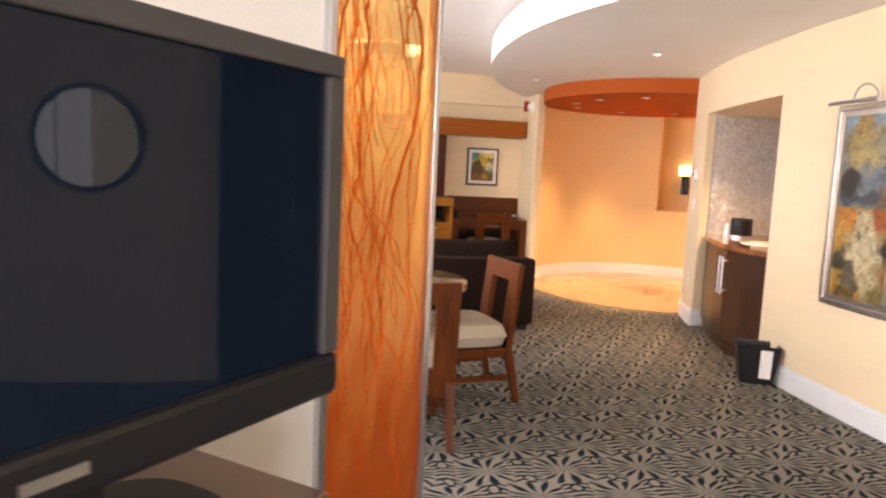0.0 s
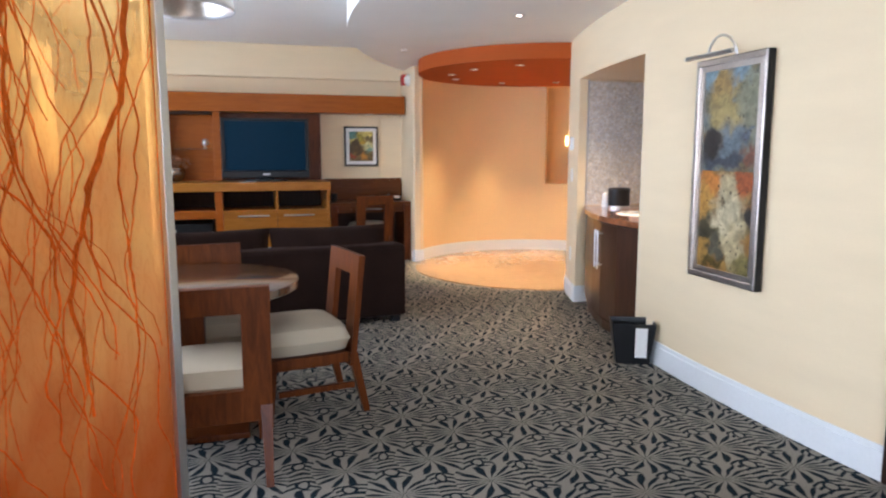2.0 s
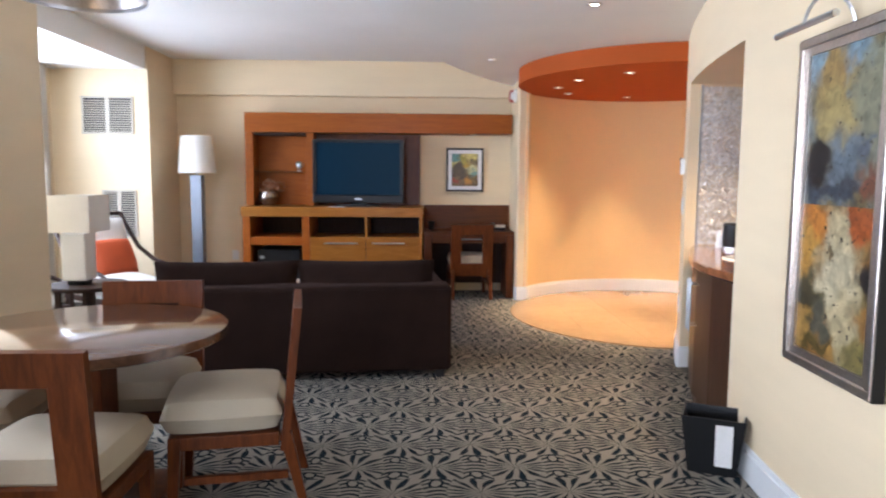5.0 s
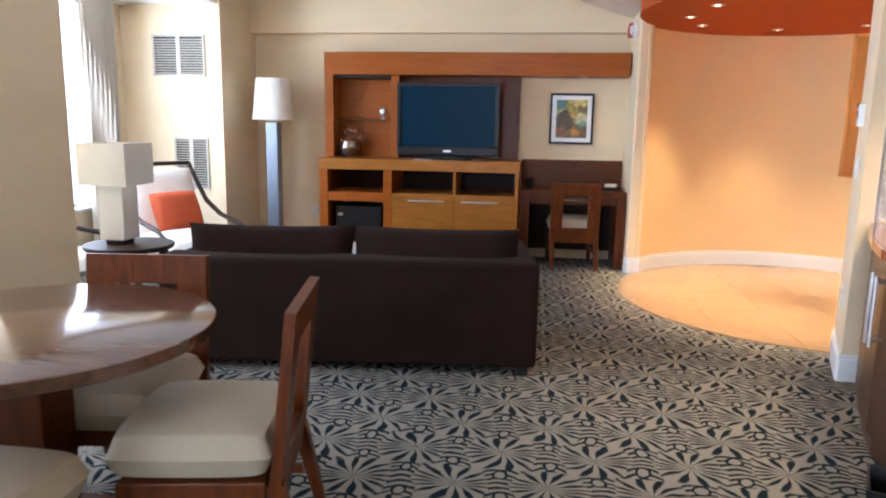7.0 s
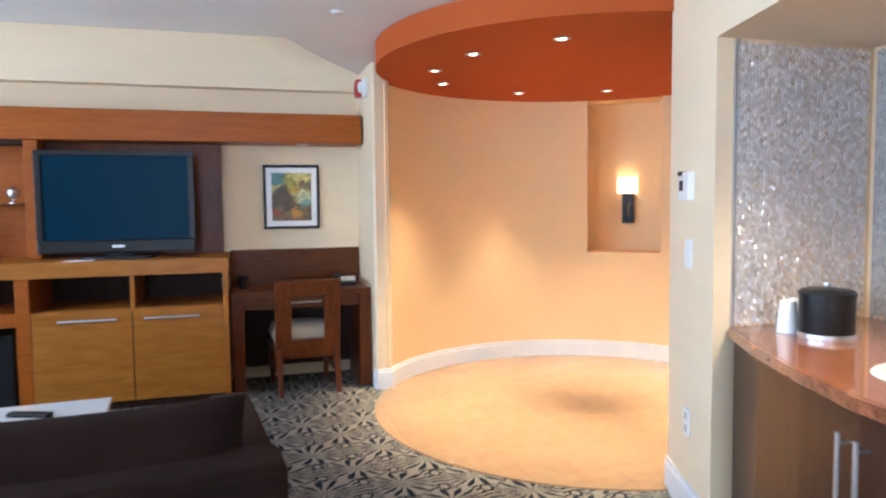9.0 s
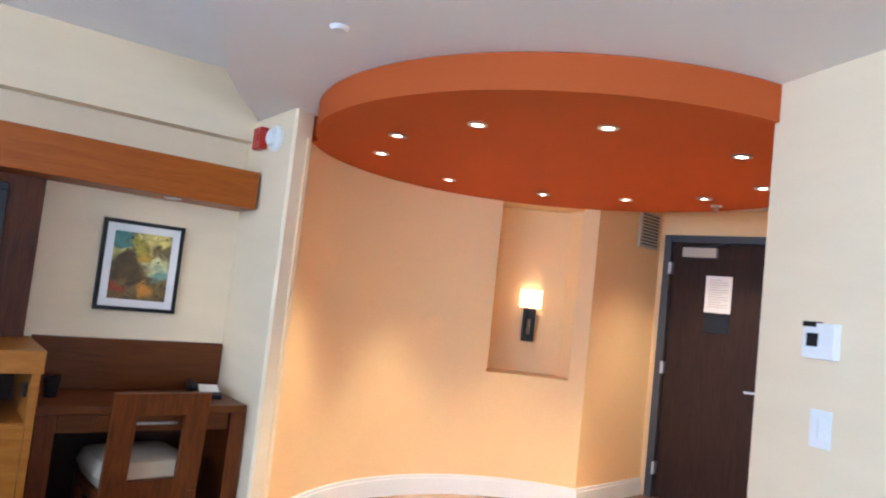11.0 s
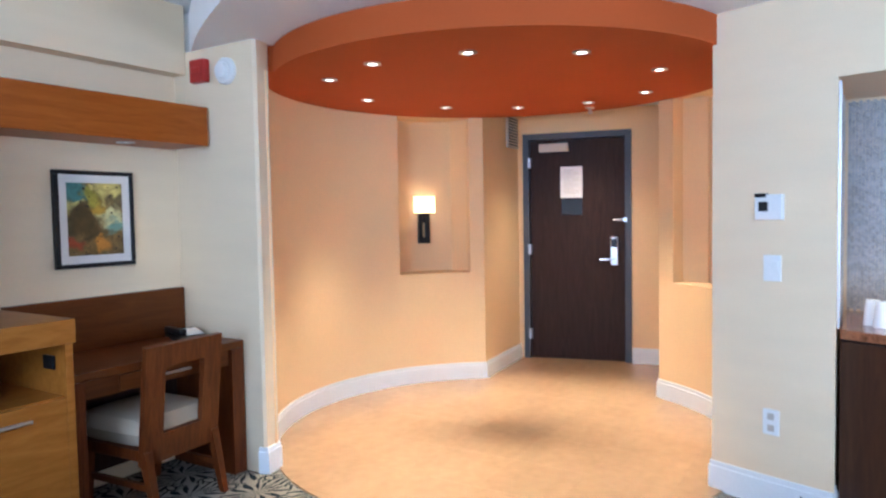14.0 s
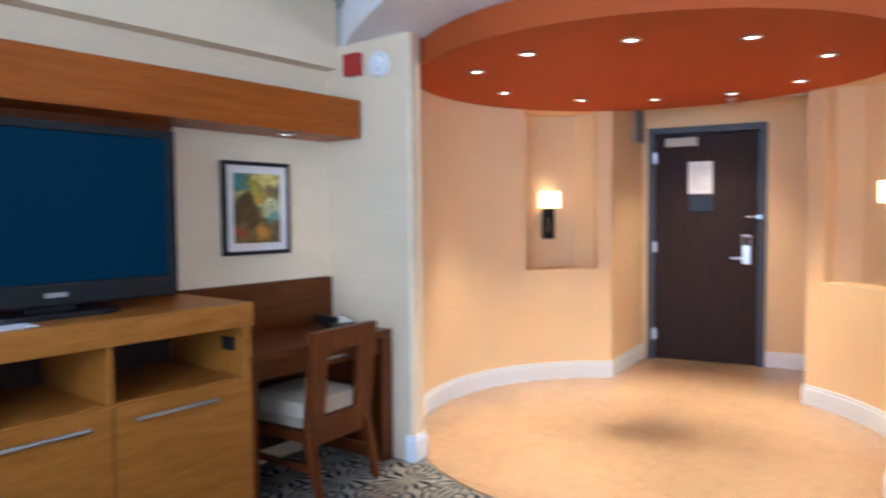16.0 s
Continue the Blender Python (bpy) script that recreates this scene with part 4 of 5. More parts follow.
def television(name, label, m, w, z0, z1, stand_z, rim, glass):
    """A flat television, its right edge at the origin, its screen facing -y."""
    t = thing(name, label, "television", m)
    h = z1 - z0
    lower = 0.13 * h
    bm = B()
    for a, b, c, e in ((-w, 0, z1 - 0.035, z1), (-w, -w + 0.04, z0 + lower, z1 - 0.035), (-0.04, 0, z0 + lower, z1 - 0.035)):
        box(bm, a, b, -0.012, 0.04, c, e, 0.004)
    part("bezel", bm, rim, t)
    part("speaker_bar", box(B(), -w, 0, -0.016, 0.04, z0, z0 + lower, 0.012), BLACK, t, "black lower bar")
    part("screen", box(B(), -w + 0.038, -0.038, 0.0, 0.01, z0 + lower - 0.004, z1 - 0.03), glass, t, "dark switched-off screen")
    part("back_shell", box(B(), -w + 0.03, -0.03, 0.04, 0.10, z0 + 0.02, z1 - 0.02, 0.02), BLACK, t)
    part("badge", box(B(), -w / 2 - 0.04, -w / 2 + 0.04, -0.018, -0.0155, z0 + lower * 0.4, z0 + lower * 0.6), CHROME, t, "plain silver badge")
    part("neck", box(B(), -w / 2 - 0.09, -w / 2 + 0.09, 0.03, 0.07, stand_z + 0.02, z0 + 0.02), BLACK, t)
    part("foot", turned(prism(B(), rounded(0.5, 0.24, 0.1), 0, 0.02), pose(-w / 2, 0.04, stand_z)), BLACK, t, "glossy black stand foot")
    return t


television("television", "large black television on the bedroom dresser, switched off", tm, 1.02, 0.975, 1.545, 0.87, CHARCOAL, SCREEN)
t = thing("dresser", "low dark wood dresser under the television", "dresser", tm)
part("top", box(B(), -1.50, -0.13, -0.10, 0.40, 0.83, 0.868, 0.004), TABLEWOOD, t)
part("body", box(B(), -1.48, -0.15, -0.08, 0.39, 0.0, 0.829), DARKWOOD, t)
for k in range(3):
    dr = part("drawer", box(B(), -1.47 + k * 0.44, -1.04 + k * 0.44, -0.10, -0.081, 0.10, 0.79, 0.004), DESKWOOD, t)
    part("handle", box(B(), -1.33 + k * 0.44, -1.17 + k * 0.44, -0.125, -0.101, 0.60, 0.615, 0.004), CHROME, dr)
MIRROR = bpy.data.materials.new("mirror_glass")
MIRROR.use_nodes = True
mb = MIRROR.node_tree.nodes["Principled BSDF"]
mb.inputs["Metallic"].default_value, mb.inputs["Roughness"].default_value, mb.inputs["Base Color"].default_value = 1.0, 0.02, (0.85, 0.88, 0.9, 1)
for y in (0.95, 0.18):
    slope = math.degrees(math.asin((y - BIGY) / BIGR))
    t = thing("round_mirror", "round wall mirror in a slim dark wood frame", "mirror", pose(bow(y), y, 1.46, 0, 0, -slope) @ pose(0, 0, 0, 0, -90, 0), "mirrors on the bedroom wall")
    part("glass", lathe(B(), [(0, 0.012), (0.285, 0.012), (0.285, 0.002), (0, 0.002)], 48), MIRROR, t, "clear round mirror glass")
    part("frame", lathe(B(), [(0.283, 0.0), (0.283, 0.02), (0.29, 0.026), (0.31, 0.024), (0.315, 0.0)], 48), DARKWOOD, t, smooth=True)

# ---------------------------------------------------------------- media unit, desk
t = thing("media_unit", "honey and cherry wood media wall unit with open shelves", "cabinet", pose(0, 0, 0))
part("header", box(B(), -0.59, 2.44, 9.51, 9.819, 1.85, 2.07, 0.004), CHERRY_H, t, "long cherry header beam")
part("side_panel", box(B(), -0.59, -0.50, 9.52, 9.819, 1.022, 1.849, 0.003), CHERRY_H, t)
part("divider", box(B(), 0.095, 0.18, 9.55, 9.819, 1.022, 1.849, 0.003), CHERRY_H, t)
part("niche_back", box(B(), -0.499, 0.094, 9.79, 9.819, 1.022, 1.849), CHERRY_H, t)
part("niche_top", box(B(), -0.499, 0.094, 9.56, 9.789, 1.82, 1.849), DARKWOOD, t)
part("screen_back", box(B(), 0.181, 1.39, 9.74, 9.819, 1.022, 1.849), CHERRY, t, "dark back panel behind the television")
part("worktop", box(B(), -0.565, 1.43, 9.18, 9.819, 0.915, 1.02, 0.004), MAPLE, t, "thick honey maple top")
part("end_panel", box(B(), -0.555, -0.47, 9.19, 9.819, 0.0, 0.914, 0.003), CHERRY_H, t)
part("end_panel", box(B(), 1.385, 1.42, 9.19, 9.819, 0.0, 0.914, 0.003), MAPLE, t)
part("divider", box(B(), 0.095, 0.18, 9.19, 9.819, 0.0, 0.914, 0.003), CHERRY_H, t)
part("shelf", box(B(), -0.469, 0.094, 9.20, 9.819, 0.60, 0.69, 0.003), CHERRY_H, t)
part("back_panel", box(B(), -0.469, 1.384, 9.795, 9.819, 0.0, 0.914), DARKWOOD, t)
part("shelf", box(B(), 0.181, 1.384, 9.21, 9.794, 0.66, 0.69, 0.002), MAPLE, t)
part("cubby_divider", box(B(), 0.785, 0.81, 9.21, 9.794, 0.691, 0.914), MAPLE, t)
for x0, x1, h0, h1 in ((0.184, 0.792, 0.345, 0.70), (0.798, 1.384, 0.87, 1.225)):
    dr = part("cabinet_door", box(B(), x0, x1, 9.19, 9.21, 0.06, 0.684, 0.003), MAPLE, t, "flat honey maple drop door")
    bm = B()
    rod(bm, [(h0, 9.165, 0.625), (h1, 9.165, 0.625)], 0.008)
    for hx in (h0 + 0.03, h1 - 0.03):
        rod(bm, [(hx, 9.165, 0.625), (hx, 9.1905, 0.625)], 0.005)
    part("bar_handle", bm, CHROME, dr, "brushed steel bar handle", smooth=True)
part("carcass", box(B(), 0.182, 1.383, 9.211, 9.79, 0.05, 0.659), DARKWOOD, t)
part("plinth", box(B(), 0.181, 1.384, 9.23, 9.79, 0.0, 0.049), DARKWOOD, t)
bm = B()
box(bm, -0.498, 0.094, 9.57, 9.785, 1.40, 1.41)
GLASS = bpy.data.materials.new("shelf_glass")
GLASS.use_nodes = True
gb = GLASS.node_tree.nodes["Principled BSDF"]
gb.inputs["Transmission Weight"].default_value, gb.inputs["Roughness"].default_value, gb.inputs["Base Color"].default_value = 1.0, 0.02, (0.75, 0.9, 0.85, 1)
part("glass_shelf", bm, GLASS, t, "clear glass shelf")

t = thing("mini_fridge", "small black fridge standing in the media unit", "fridge", pose(-0.185, 9.29, 0))
part("body", box(B(), -0.235, 0.235, 0.04, 0.50, 0.01, 0.54, 0.006), BLACK, t)
fd = part("fridge_door", box(B(), -0.235, 0.235, 0.0, 0.038, 0.02, 0.54, 0.008), BLACK, t, "glossy black door")
part("badge", box(B(), -0.21, -0.16, -0.003, 0.001, 0.44, 0.47), CHROME, fd)
television("television", "black flat television on the media unit, switched off", pose(1.205, 9.42, 0), 1.02, 1.06, 1.77, 1.02, BLACK, SCREEN_MATT)

# bowl with dried flowers and a small chrome ornament
MERCURY = material("smoked_mercury_glass", (0.30, 0.26, 0.235), 0.2, 0.9, var=0.35, scale=14, fine=60, bump=0.02)
t = thing("decorative_bowl", "silver glass bowl holding dried copper flowers", "bowl", pose(-0.36, 9.66, 1.02))
part("bowl", lathe(B(), [(0, 0.0), (0.06, 0.0), (0.11, 0.05), (0.125, 0.10), (0.105, 0.16), (0.10, 0.16), (0.118, 0.10), (0.104, 0.052), (0.055, 0.008), (0, 0.008)], 28), MERCURY, t, smooth=True)
COPPER = material("dried_copper_petals", (0.34, 0.15, 0.07), 0.6, var=0.3, scale=20, fine=80, bump=0.1)
rng = random.Random(4)
bm = B()
for k in range(140):
    a, r, z = rng.uniform(0, 6.28), rng.uniform(0, 0.15), rng.uniform(0.13, 0.28)
    turned_v = []
    m = pose(r * math.cos(a) + 0.02, r * math.sin(a), z, rng.uniform(-60, 60), rng.uniform(-60, 60), rng.uniform(0, 360))
    for p in ((0, 0, 0), (0.03, 0.014, 0.006), (0.055, 0, 0.012), (0.03, -0.014, 0.006)):
        turned_v.append(bm.verts.new(m @ Vector(p)))
    bm.faces.new(turned_v)
tagged(part("dried_flowers", bm, COPPER, t), "copper brown dried petals", kind="stuff")
t = thing("glass_ornament", "small clear and silver ornament on the glass shelf", "ornament", pose(0.0, 9.64, 1.411))
part("stem", lathe(B(), [(0, 0), (0.03, 0), (0.03, 0.006), (0.006, 0.012), (0.006, 0.04)], 16), CHROME, t, smooth=True)
bm = B()
bmesh.ops.create_icosphere(bm, subdivisions=2, radius=0.045, matrix=Matrix.Translation((0, 0, 0.075)))
part("globe", bm, CHROME, t, "faceted silver globe")

t = thing("desk", "red-brown wooden desk built beside the media unit", "desk", pose(0, 0, 0))
part("desktop", box(B(), 1.435, 2.452, 9.29, 9.818, 0.71, 0.75, 0.003), DESKWOOD, t)
part("apron", box(B(), 1.53, 2.36, 9.31, 9.34, 0.62, 0.709), DESKWOOD, t)
dr = part("drawer_front", box(B(), 1.70, 2.20, 9.296, 9.3095, 0.628, 0.705, 0.002), DESKWOOD, t)
bm = B()
rod(bm, [(1.82, 9.272, 0.667), (2.08, 9.272, 0.667)], 0.007)
for hx in (1.85, 2.05):
    rod(bm, [(hx, 9.272, 0.667), (hx, 9.2955, 0.667)], 0.005)
part("bar_handle", bm, CHROME, dr, "brushed steel bar handle", smooth=True)
part("leg_panel", box(B(), 1.435, 1.525, 9.29, 9.815, 0.0, 0.709, 0.003), CHERRY, t)
part("leg_panel", box(B(), 2.365, 2.452, 9.29, 9.815, 0.0, 0.709, 0.003), CHERRY, t)
part("back_board", box(B(), 1.435, 2.452, 9.785, 9.818, 0.751, 1.03, 0.002), DESKWOOD, t)
part("modesty_panel", box(B(), 1.526, 2.364, 9.77, 9.80, 0.1, 0.70), DARKWOOD, t)
t = thing("information_card", "white printed card lying by the television foot", "card", pose(0.47, 9.27, 1.02, 0, 0, 6))
part("sheet", box(B(), -0.09, 0.09, -0.05, 0.05, 0, 0.004), PAPER, t)
t = thing("media_connection_box", "small black connection plate in the open shelf", "socket", pose(1.38, 9.30, 0.83))
part("plate", box(B(), -0.012, 0.0, -0.04, 0.04, -0.03, 0.03, 0.003), BLACK, t)
t = thing("telephone", "black desk telephone with a white label card", "telephone", pose(2.30, 9.58, 0.75, 0, 0, -10))
part("base", turned(box(B(), -0.09, 0.09, -0.09, 0.09, 0, 0.03, 0.006), pose(0, 0, 0.012, 12)), BLACK, t)
part("handset", box(B(), -0.09, -0.045, -0.095, 0.095, 0.045, 0.08, 0.012), BLACK, t)
part("label_card", turned(box(B(), -0.03, 0.08, -0.05, 0.06, 0.031, 0.033), pose(0, 0, 0.014, 12)), PAPER, t, "white card on the phone")
t = thing("coffee_cup", "black cup on the desk", "cup", pose(1.52, 9.55, 0.75))
part("body", lathe(B(), [(0, 0), (0.03, 0), (0.04, 0.10), (0.035, 0.10), (0.027, 0.008), (0, 0.008)], 18), BLACK, t, smooth=True)


def framed(name, label, m, w, h, frame_w, depth, mats, mat_w, arts):
    """A framed picture that faces -y, its lower middle at the origin."""
    t = thing(name, label, "picture", m)
    bm = B()
    for a, b, c, e in ((-w / 2, w / 2, 0, frame_w), (-w / 2, w / 2, h - frame_w, h), (-w / 2, -w / 2 + frame_w, frame_w, h - frame_w), (w / 2 - frame_w, w / 2, frame_w, h - frame_w)):
        box(bm, a, b, -depth, 0, c, e, 0.003)
    part("frame", bm, mats[0], t)
    i = frame_w
    bm = B()
    for a, b, c, e in ((-w / 2 + i, w / 2 - i, i, i + mat_w), (-w / 2 + i, w / 2 - i, h - i - mat_w, h - i), (-w / 2 + i, -w / 2 + i + mat_w, i + mat_w, h - i - mat_w), (w / 2 - i - mat_w, w / 2 - i, i + mat_w, h - i - mat_w)):
        box(bm, a, b, -depth * 0.75, -0.001, c, e)
    part("inner_border", bm, mats[1], t)
    i += mat_w
    n = len(arts)
    for k, mat in enumerate(arts):
        z0, z1 = i + (h - 2 * i) * k / n, i + (h - 2 * i) * (k + 1) / n
        part("canvas", box(B(), -w / 2 + i, w / 2 - i, -depth * 0.6, -0.001, z0, z1), mat, t, "abstract painted canvas")
    return t


framed("framed_picture", "small abstract green and gold print in a silver frame", pose(1.92, 9.819, 1.19), 0.44, 0.51, 0.022, 0.034, (BLACK, SILVER), 0.042, (ART_SMALL,))
yc = 3.875
slope = math.degrees(math.asin((yc - BIGY) / BIGR))
pmx = pose(bow(yc), yc, 0.67, 0, 0, -90 - slope)
t = framed("large_painting", "tall abstract gold and blue painting in a pewter frame", pmx, 0.56, 1.19, 0.030, 0.048, (PEWTER, PEWTER), 0.03, (ART_LOW, ART_TOP))
bm = B()
for x0, x1, z0, z1 in ((-0.284, -0.2805, -0.004, 1.194), (0.2805, 0.284, -0.004, 1.194), (-0.2804, 0.2804, -0.004, -0.0005), (-0.2804, 0.2804, 1.1905, 1.194)):
    box(bm, x0, x1, -0.040, -0.001, z0, z1)
part("frame_edge", bm, BLACK, t, "black sides of the frame")
t = thing("picture_light", "slim steel picture light arched over the painting", "picture light", pmx @ pose(0, 0, 1.19))
bm = B()
rod(bm, [(0.0, -0.01, 0.0)] + [(-0.0, -0.09 + 0.085 * math.cos(a), -0.01 + 0.115 * math.sin(a)) for a in np.linspace(0.2, 3.0, 14)], 0.006)
part("arm", bm, CHROME, t, smooth=True)
bm = B()
rod(bm, [(-0.19, -0.175, 0.0), (0.19, -0.175, 0.0)], 0.012)
part("tube", bm, CHROME, t, smooth=True)

# ---------------------------------------------------------------- chairs


def slot_chair(label, m, group):
    """A wooden side chair with an open slot in its tall back. Faces +y, its back at y = 0."""
    t = thing("dining_chair", label, "chair", m, group)
    w, h = 0.47, 0.84
    tilt = pose(0, 0.02, 0.40, 6) @ pose(0, 0, -0.40)
    bm = B()
    for a, b, c, e in ((-w / 2, -w / 2 + 0.115, 0.26, h), (w / 2 - 0.115, w / 2, 0.26, h), (-w / 2 + 0.115, w / 2 - 0.115, h - 0.11, h), (-w / 2 + 0.115, w / 2 - 0.115, 0.26, 0.40)):
        box(bm, a, b, -0.016, 0.016, c, e)
    part("backrest", turned(bm, tilt), CHERRY, t, "wide wooden back with an open rectangular slot")
    for x0 in (-1, 1):
        for y0, lean in ((0.03, -0.075), (0.45, 0.02)):
            bl = B()
            xa = x0 * (w / 2 - 0.025)
            lo = [(xa - 0.016, y0 + lean - 0.016), (xa + 0.016, y0 + lean - 0.016), (xa + 0.016, y0 + lean + 0.016), (xa - 0.016, y0 + lean + 0.016)]
            hi = [(xa - 0.024, y0 - 0.024), (xa + 0.024, y0 - 0.024), (xa + 0.024, y0 + 0.024), (xa - 0.024, y0 + 0.024)]
            vs = [bl.verts.new((x, y, 0)) for x, y in lo] + [bl.verts.new((x, y, 0.33)) for x, y in hi]
            for f in ((3, 2, 1, 0), (4, 5, 6, 7), (0, 1, 5, 4), (1, 2, 6, 5), (2, 3, 7, 6), (3, 0, 4, 7)):
                bl.faces.new([vs[i] for i in f])
            part("leg", bl, CHERRY, t)
    part("seat_rail", box(B(), -w / 2 + 0.002, w / 2 - 0.002, 0.055, 0.475, 0.285, 0.338, 0.004), CHERRY, t)
    for x0 in (-1, 1):
        xa = x0 * (w / 2 - 0.025)
        part("stretcher", box(B(), xa - 0.011, xa + 0.011, 0.02, 0.42, 0.14, 0.17), CHERRY, t)
    part("seat", turned(cushion(B(), 0.485, 0.485, 0.145, 0.338, 0.018, 18, 9.0), pose(0, 0.272, 0)), SEAT, t, "padded cream fabric seat", smooth=True)
    return t


TX, TY = 0.07, 4.35
LBL = "cherry wood chair with slotted back and cream seat"
ch = slot_chair(LBL + " at table", pose(0.195, 3.60, 0, 0, 0, 1), "chairs round the table")
copy_thing(ch, pose(0.862, 4.485, 0, 0, 0, 90 + 10))
copy_thing(ch, pose(0.10, 4.945, 0, 0, 0, 180 + 6))
copy_thing(ch, pose(-0.67, 4.35, 0, 0, 0, -90 + 4))
slot_chair("cherry wood chair with slotted back drawn up to the desk", pose(1.97, 9.20, 0, 0, 0, 4), "chairs at the desk")

t = thing("dining_table", "round polished brown wooden dining table on a square pedestal", "table", pose(TX, TY, 0))
part("tabletop", lathe(B(), [(0, 0.737), (0.535, 0.737), (0.54, 0.733), (0.54, 0.698), (0.535, 0.694), (0, 0.694)], 64), TABLEWOOD, t, smooth=True)
part("pedestal", box(B(), -0.075, 0.075, -0.075, 0.075, 0.03, 0.693, 0.004), CHERRY, t)
part("base_plate", box(B(), -0.27, 0.27, -0.27, 0.27, 0.0, 0.03, 0.006), CHERRY, t)

t = thing("pendant_lamp", "brushed metal bell pendant lamp over the round table", "pendant lamp", pose(0.11, 4.32, 0))
part("shade", lathe(B(), [(0.03, 2.27), (0.10, 2.255), (0.18, 2.20), (0.225, 2.12), (0.24, 2.035), (0.234, 2.035), (0.218, 2.118), (0.175, 2.192), (0.098, 2.246), (0.03, 2.26)], 40), PEWTER, t, smooth=True)
part("rim", lathe(B(), [(0.234, 2.034), (0.242, 2.034), (0.242, 2.02), (0.234, 2.02), (0.234, 2.034)], 40), CHROME, t, smooth=True)
bm = B()
rod(bm, [(0, 0, 2.25), (0, 0, HI)], 0.008)
part("stem", bm, CHROME, t, smooth=True)
part("canopy", lathe(B(), [(0, HI - 0.03), (0.05, HI - 0.03), (0.06, HI - 0.001), (0, HI - 0.001)], 24), CHROME, t, smooth=True)

# ---------------------------------------------------------------- sofa, tables, lamps, armchair
SM = pose(0.59, 6.04, 0, 0, 0, 5.8)
t = thing("sofa", "dark brown fabric sofa with loose back cushions", "sofa", SM)
part("back", box(B(), -1.035, 1.035, 0.0, 0.22, 0.05, 0.635, 0.03, 3), SUEDE, t, smooth=True)
for x in (-1.035, 0.865):
    part("arm", box(B(), x, x + 0.17, 0.221, 0.99, 0.05, 0.605, 0.03, 3), SUEDE, t, smooth=True)
part("base", box(B(), -0.864, 0.864, 0.222, 0.95, 0.05, 0.28, 0.015), SUEDE, t, smooth=True)
for x in (-0.432, 0.432):
    part("seat_cushion", turned(cushion(B(), 0.85, 0.74, 0.16, 0.28, 0.03, 14), pose(x, 0.60, 0)), SUEDE, t, smooth=True)
    part("back_cushion", turned(cushion(B(), 0.91, 0.44, 0.16, 0.0, 0.04, 18, 5.0, 0.05), pose(x * 1.09, 0.315, 0.535, 76, 0, 2 if x < 0 else -2)), SUEDE, t, "loose plump back cushion", smooth=True)
part("piping", box(B(), -1.02, 1.02, -0.004, 0.0, 0.60, 0.607), SUEDE, t)
for x in (-0.96, 0.96):
    for y in (0.06, 0.92):
        part("foot", box(B(), x - 0.03, x + 0.03, y - 0.03, y + 0.03, 0.0, 0.05), BLACK, t)

t = thing("coffee_table", "low coffee table with a white stone top", "coffee table", pose(0.30, 7.62, 0, 0, 0, 4))
part("top", box(B(), -0.58, 0.58, -0.26, 0.26, 0.38, 0.42, 0.005), PORCELAIN, t, "white polished top")
part("shelf", box(B(), -0.50, 0.50, -0.2, 0.2, 0.12, 0.14), DARKWOOD, t)
for x in (-0.53, 0.49):
    for y in (-0.22, 0.18):
        part("leg", box(B(), x, x + 0.04, y, y + 0.04, 0, 0.379), DARKWOOD, t)
t = thing("remote_control", "black remote control on the coffee table", "remote", pose(0.55, 7.68, 0.42, 0, 0, 70))
part("body", box(B(), -0.025, 0.025, -0.10, 0.10, 0, 0.02, 0.006), BLACK, t)

t = thing("side_table", "round dark wood side table", "side table", pose(-1.0, 6.60, 0))
part("top", lathe(B(), [(0, 0.57), (0.27, 0.57), (0.275, 0.56), (0.265, 0.54), (0, 0.54)], 36), DARKWOOD, t, smooth=True)
for a in (20, 110, 200, 290):
    x, y = 0.2 * math.cos(radians(a)), 0.2 * math.sin(radians(a))
    part("leg", box(B(), x - 0.018, x + 0.018, y - 0.018, y + 0.018, 0, 0.539), DARKWOOD, t)
t = thing("table_lamp", "white block table lamp with pale square shade", "table lamp", pose(-1.06, 6.60, 0.57))
part("base", box(B(), -0.06, 0.06, -0.06, 0.06, 0, 0.03, 0.003), BLACK, t)
part("body", box(B(), -0.085, 0.085, -0.085, 0.085, 0.031, 0.37, 0.006), PLASTIC_W, t, "white rectangular body")
sh = [(-0.16, -0.16), (0.16, -0.16), (0.16, 0.16), (-0.16, 0.16), (-0.16, -0.16)]
part("shade", strip(B(), sh, [(x * 0.97, y * 0.97) for x, y in sh], 0.38, 0.64), SHADE, t, "pale linen shade")
t = thing("floor_lamp", "steel column floor lamp with tall white shade", "floor lamp", pose(-1.075, 9.34, 0))
part("foot", box(B(), -0.14, 0.14, -0.14, 0.14, 0, 0.025, 0.004), CHROME, t)
part("column", box(B(), -0.06, 0.06, -0.06, 0.06, 0.026, 1.36, 0.004), STEEL_BLUE, t, "square blue-grey steel column")
part("shade", lathe(B(), [(0.205, 1.385), (0.165, 1.79), (0.161, 1.79), (0.201, 1.385), (0.205, 1.385)], 36), SHADE, t, "white tapered shade", smooth=True)
part("stem", lathe(B(), [(0, 1.361), (0.01, 1.361), (0.01, 1.60), (0, 1.60)], 10), CHROME, t)

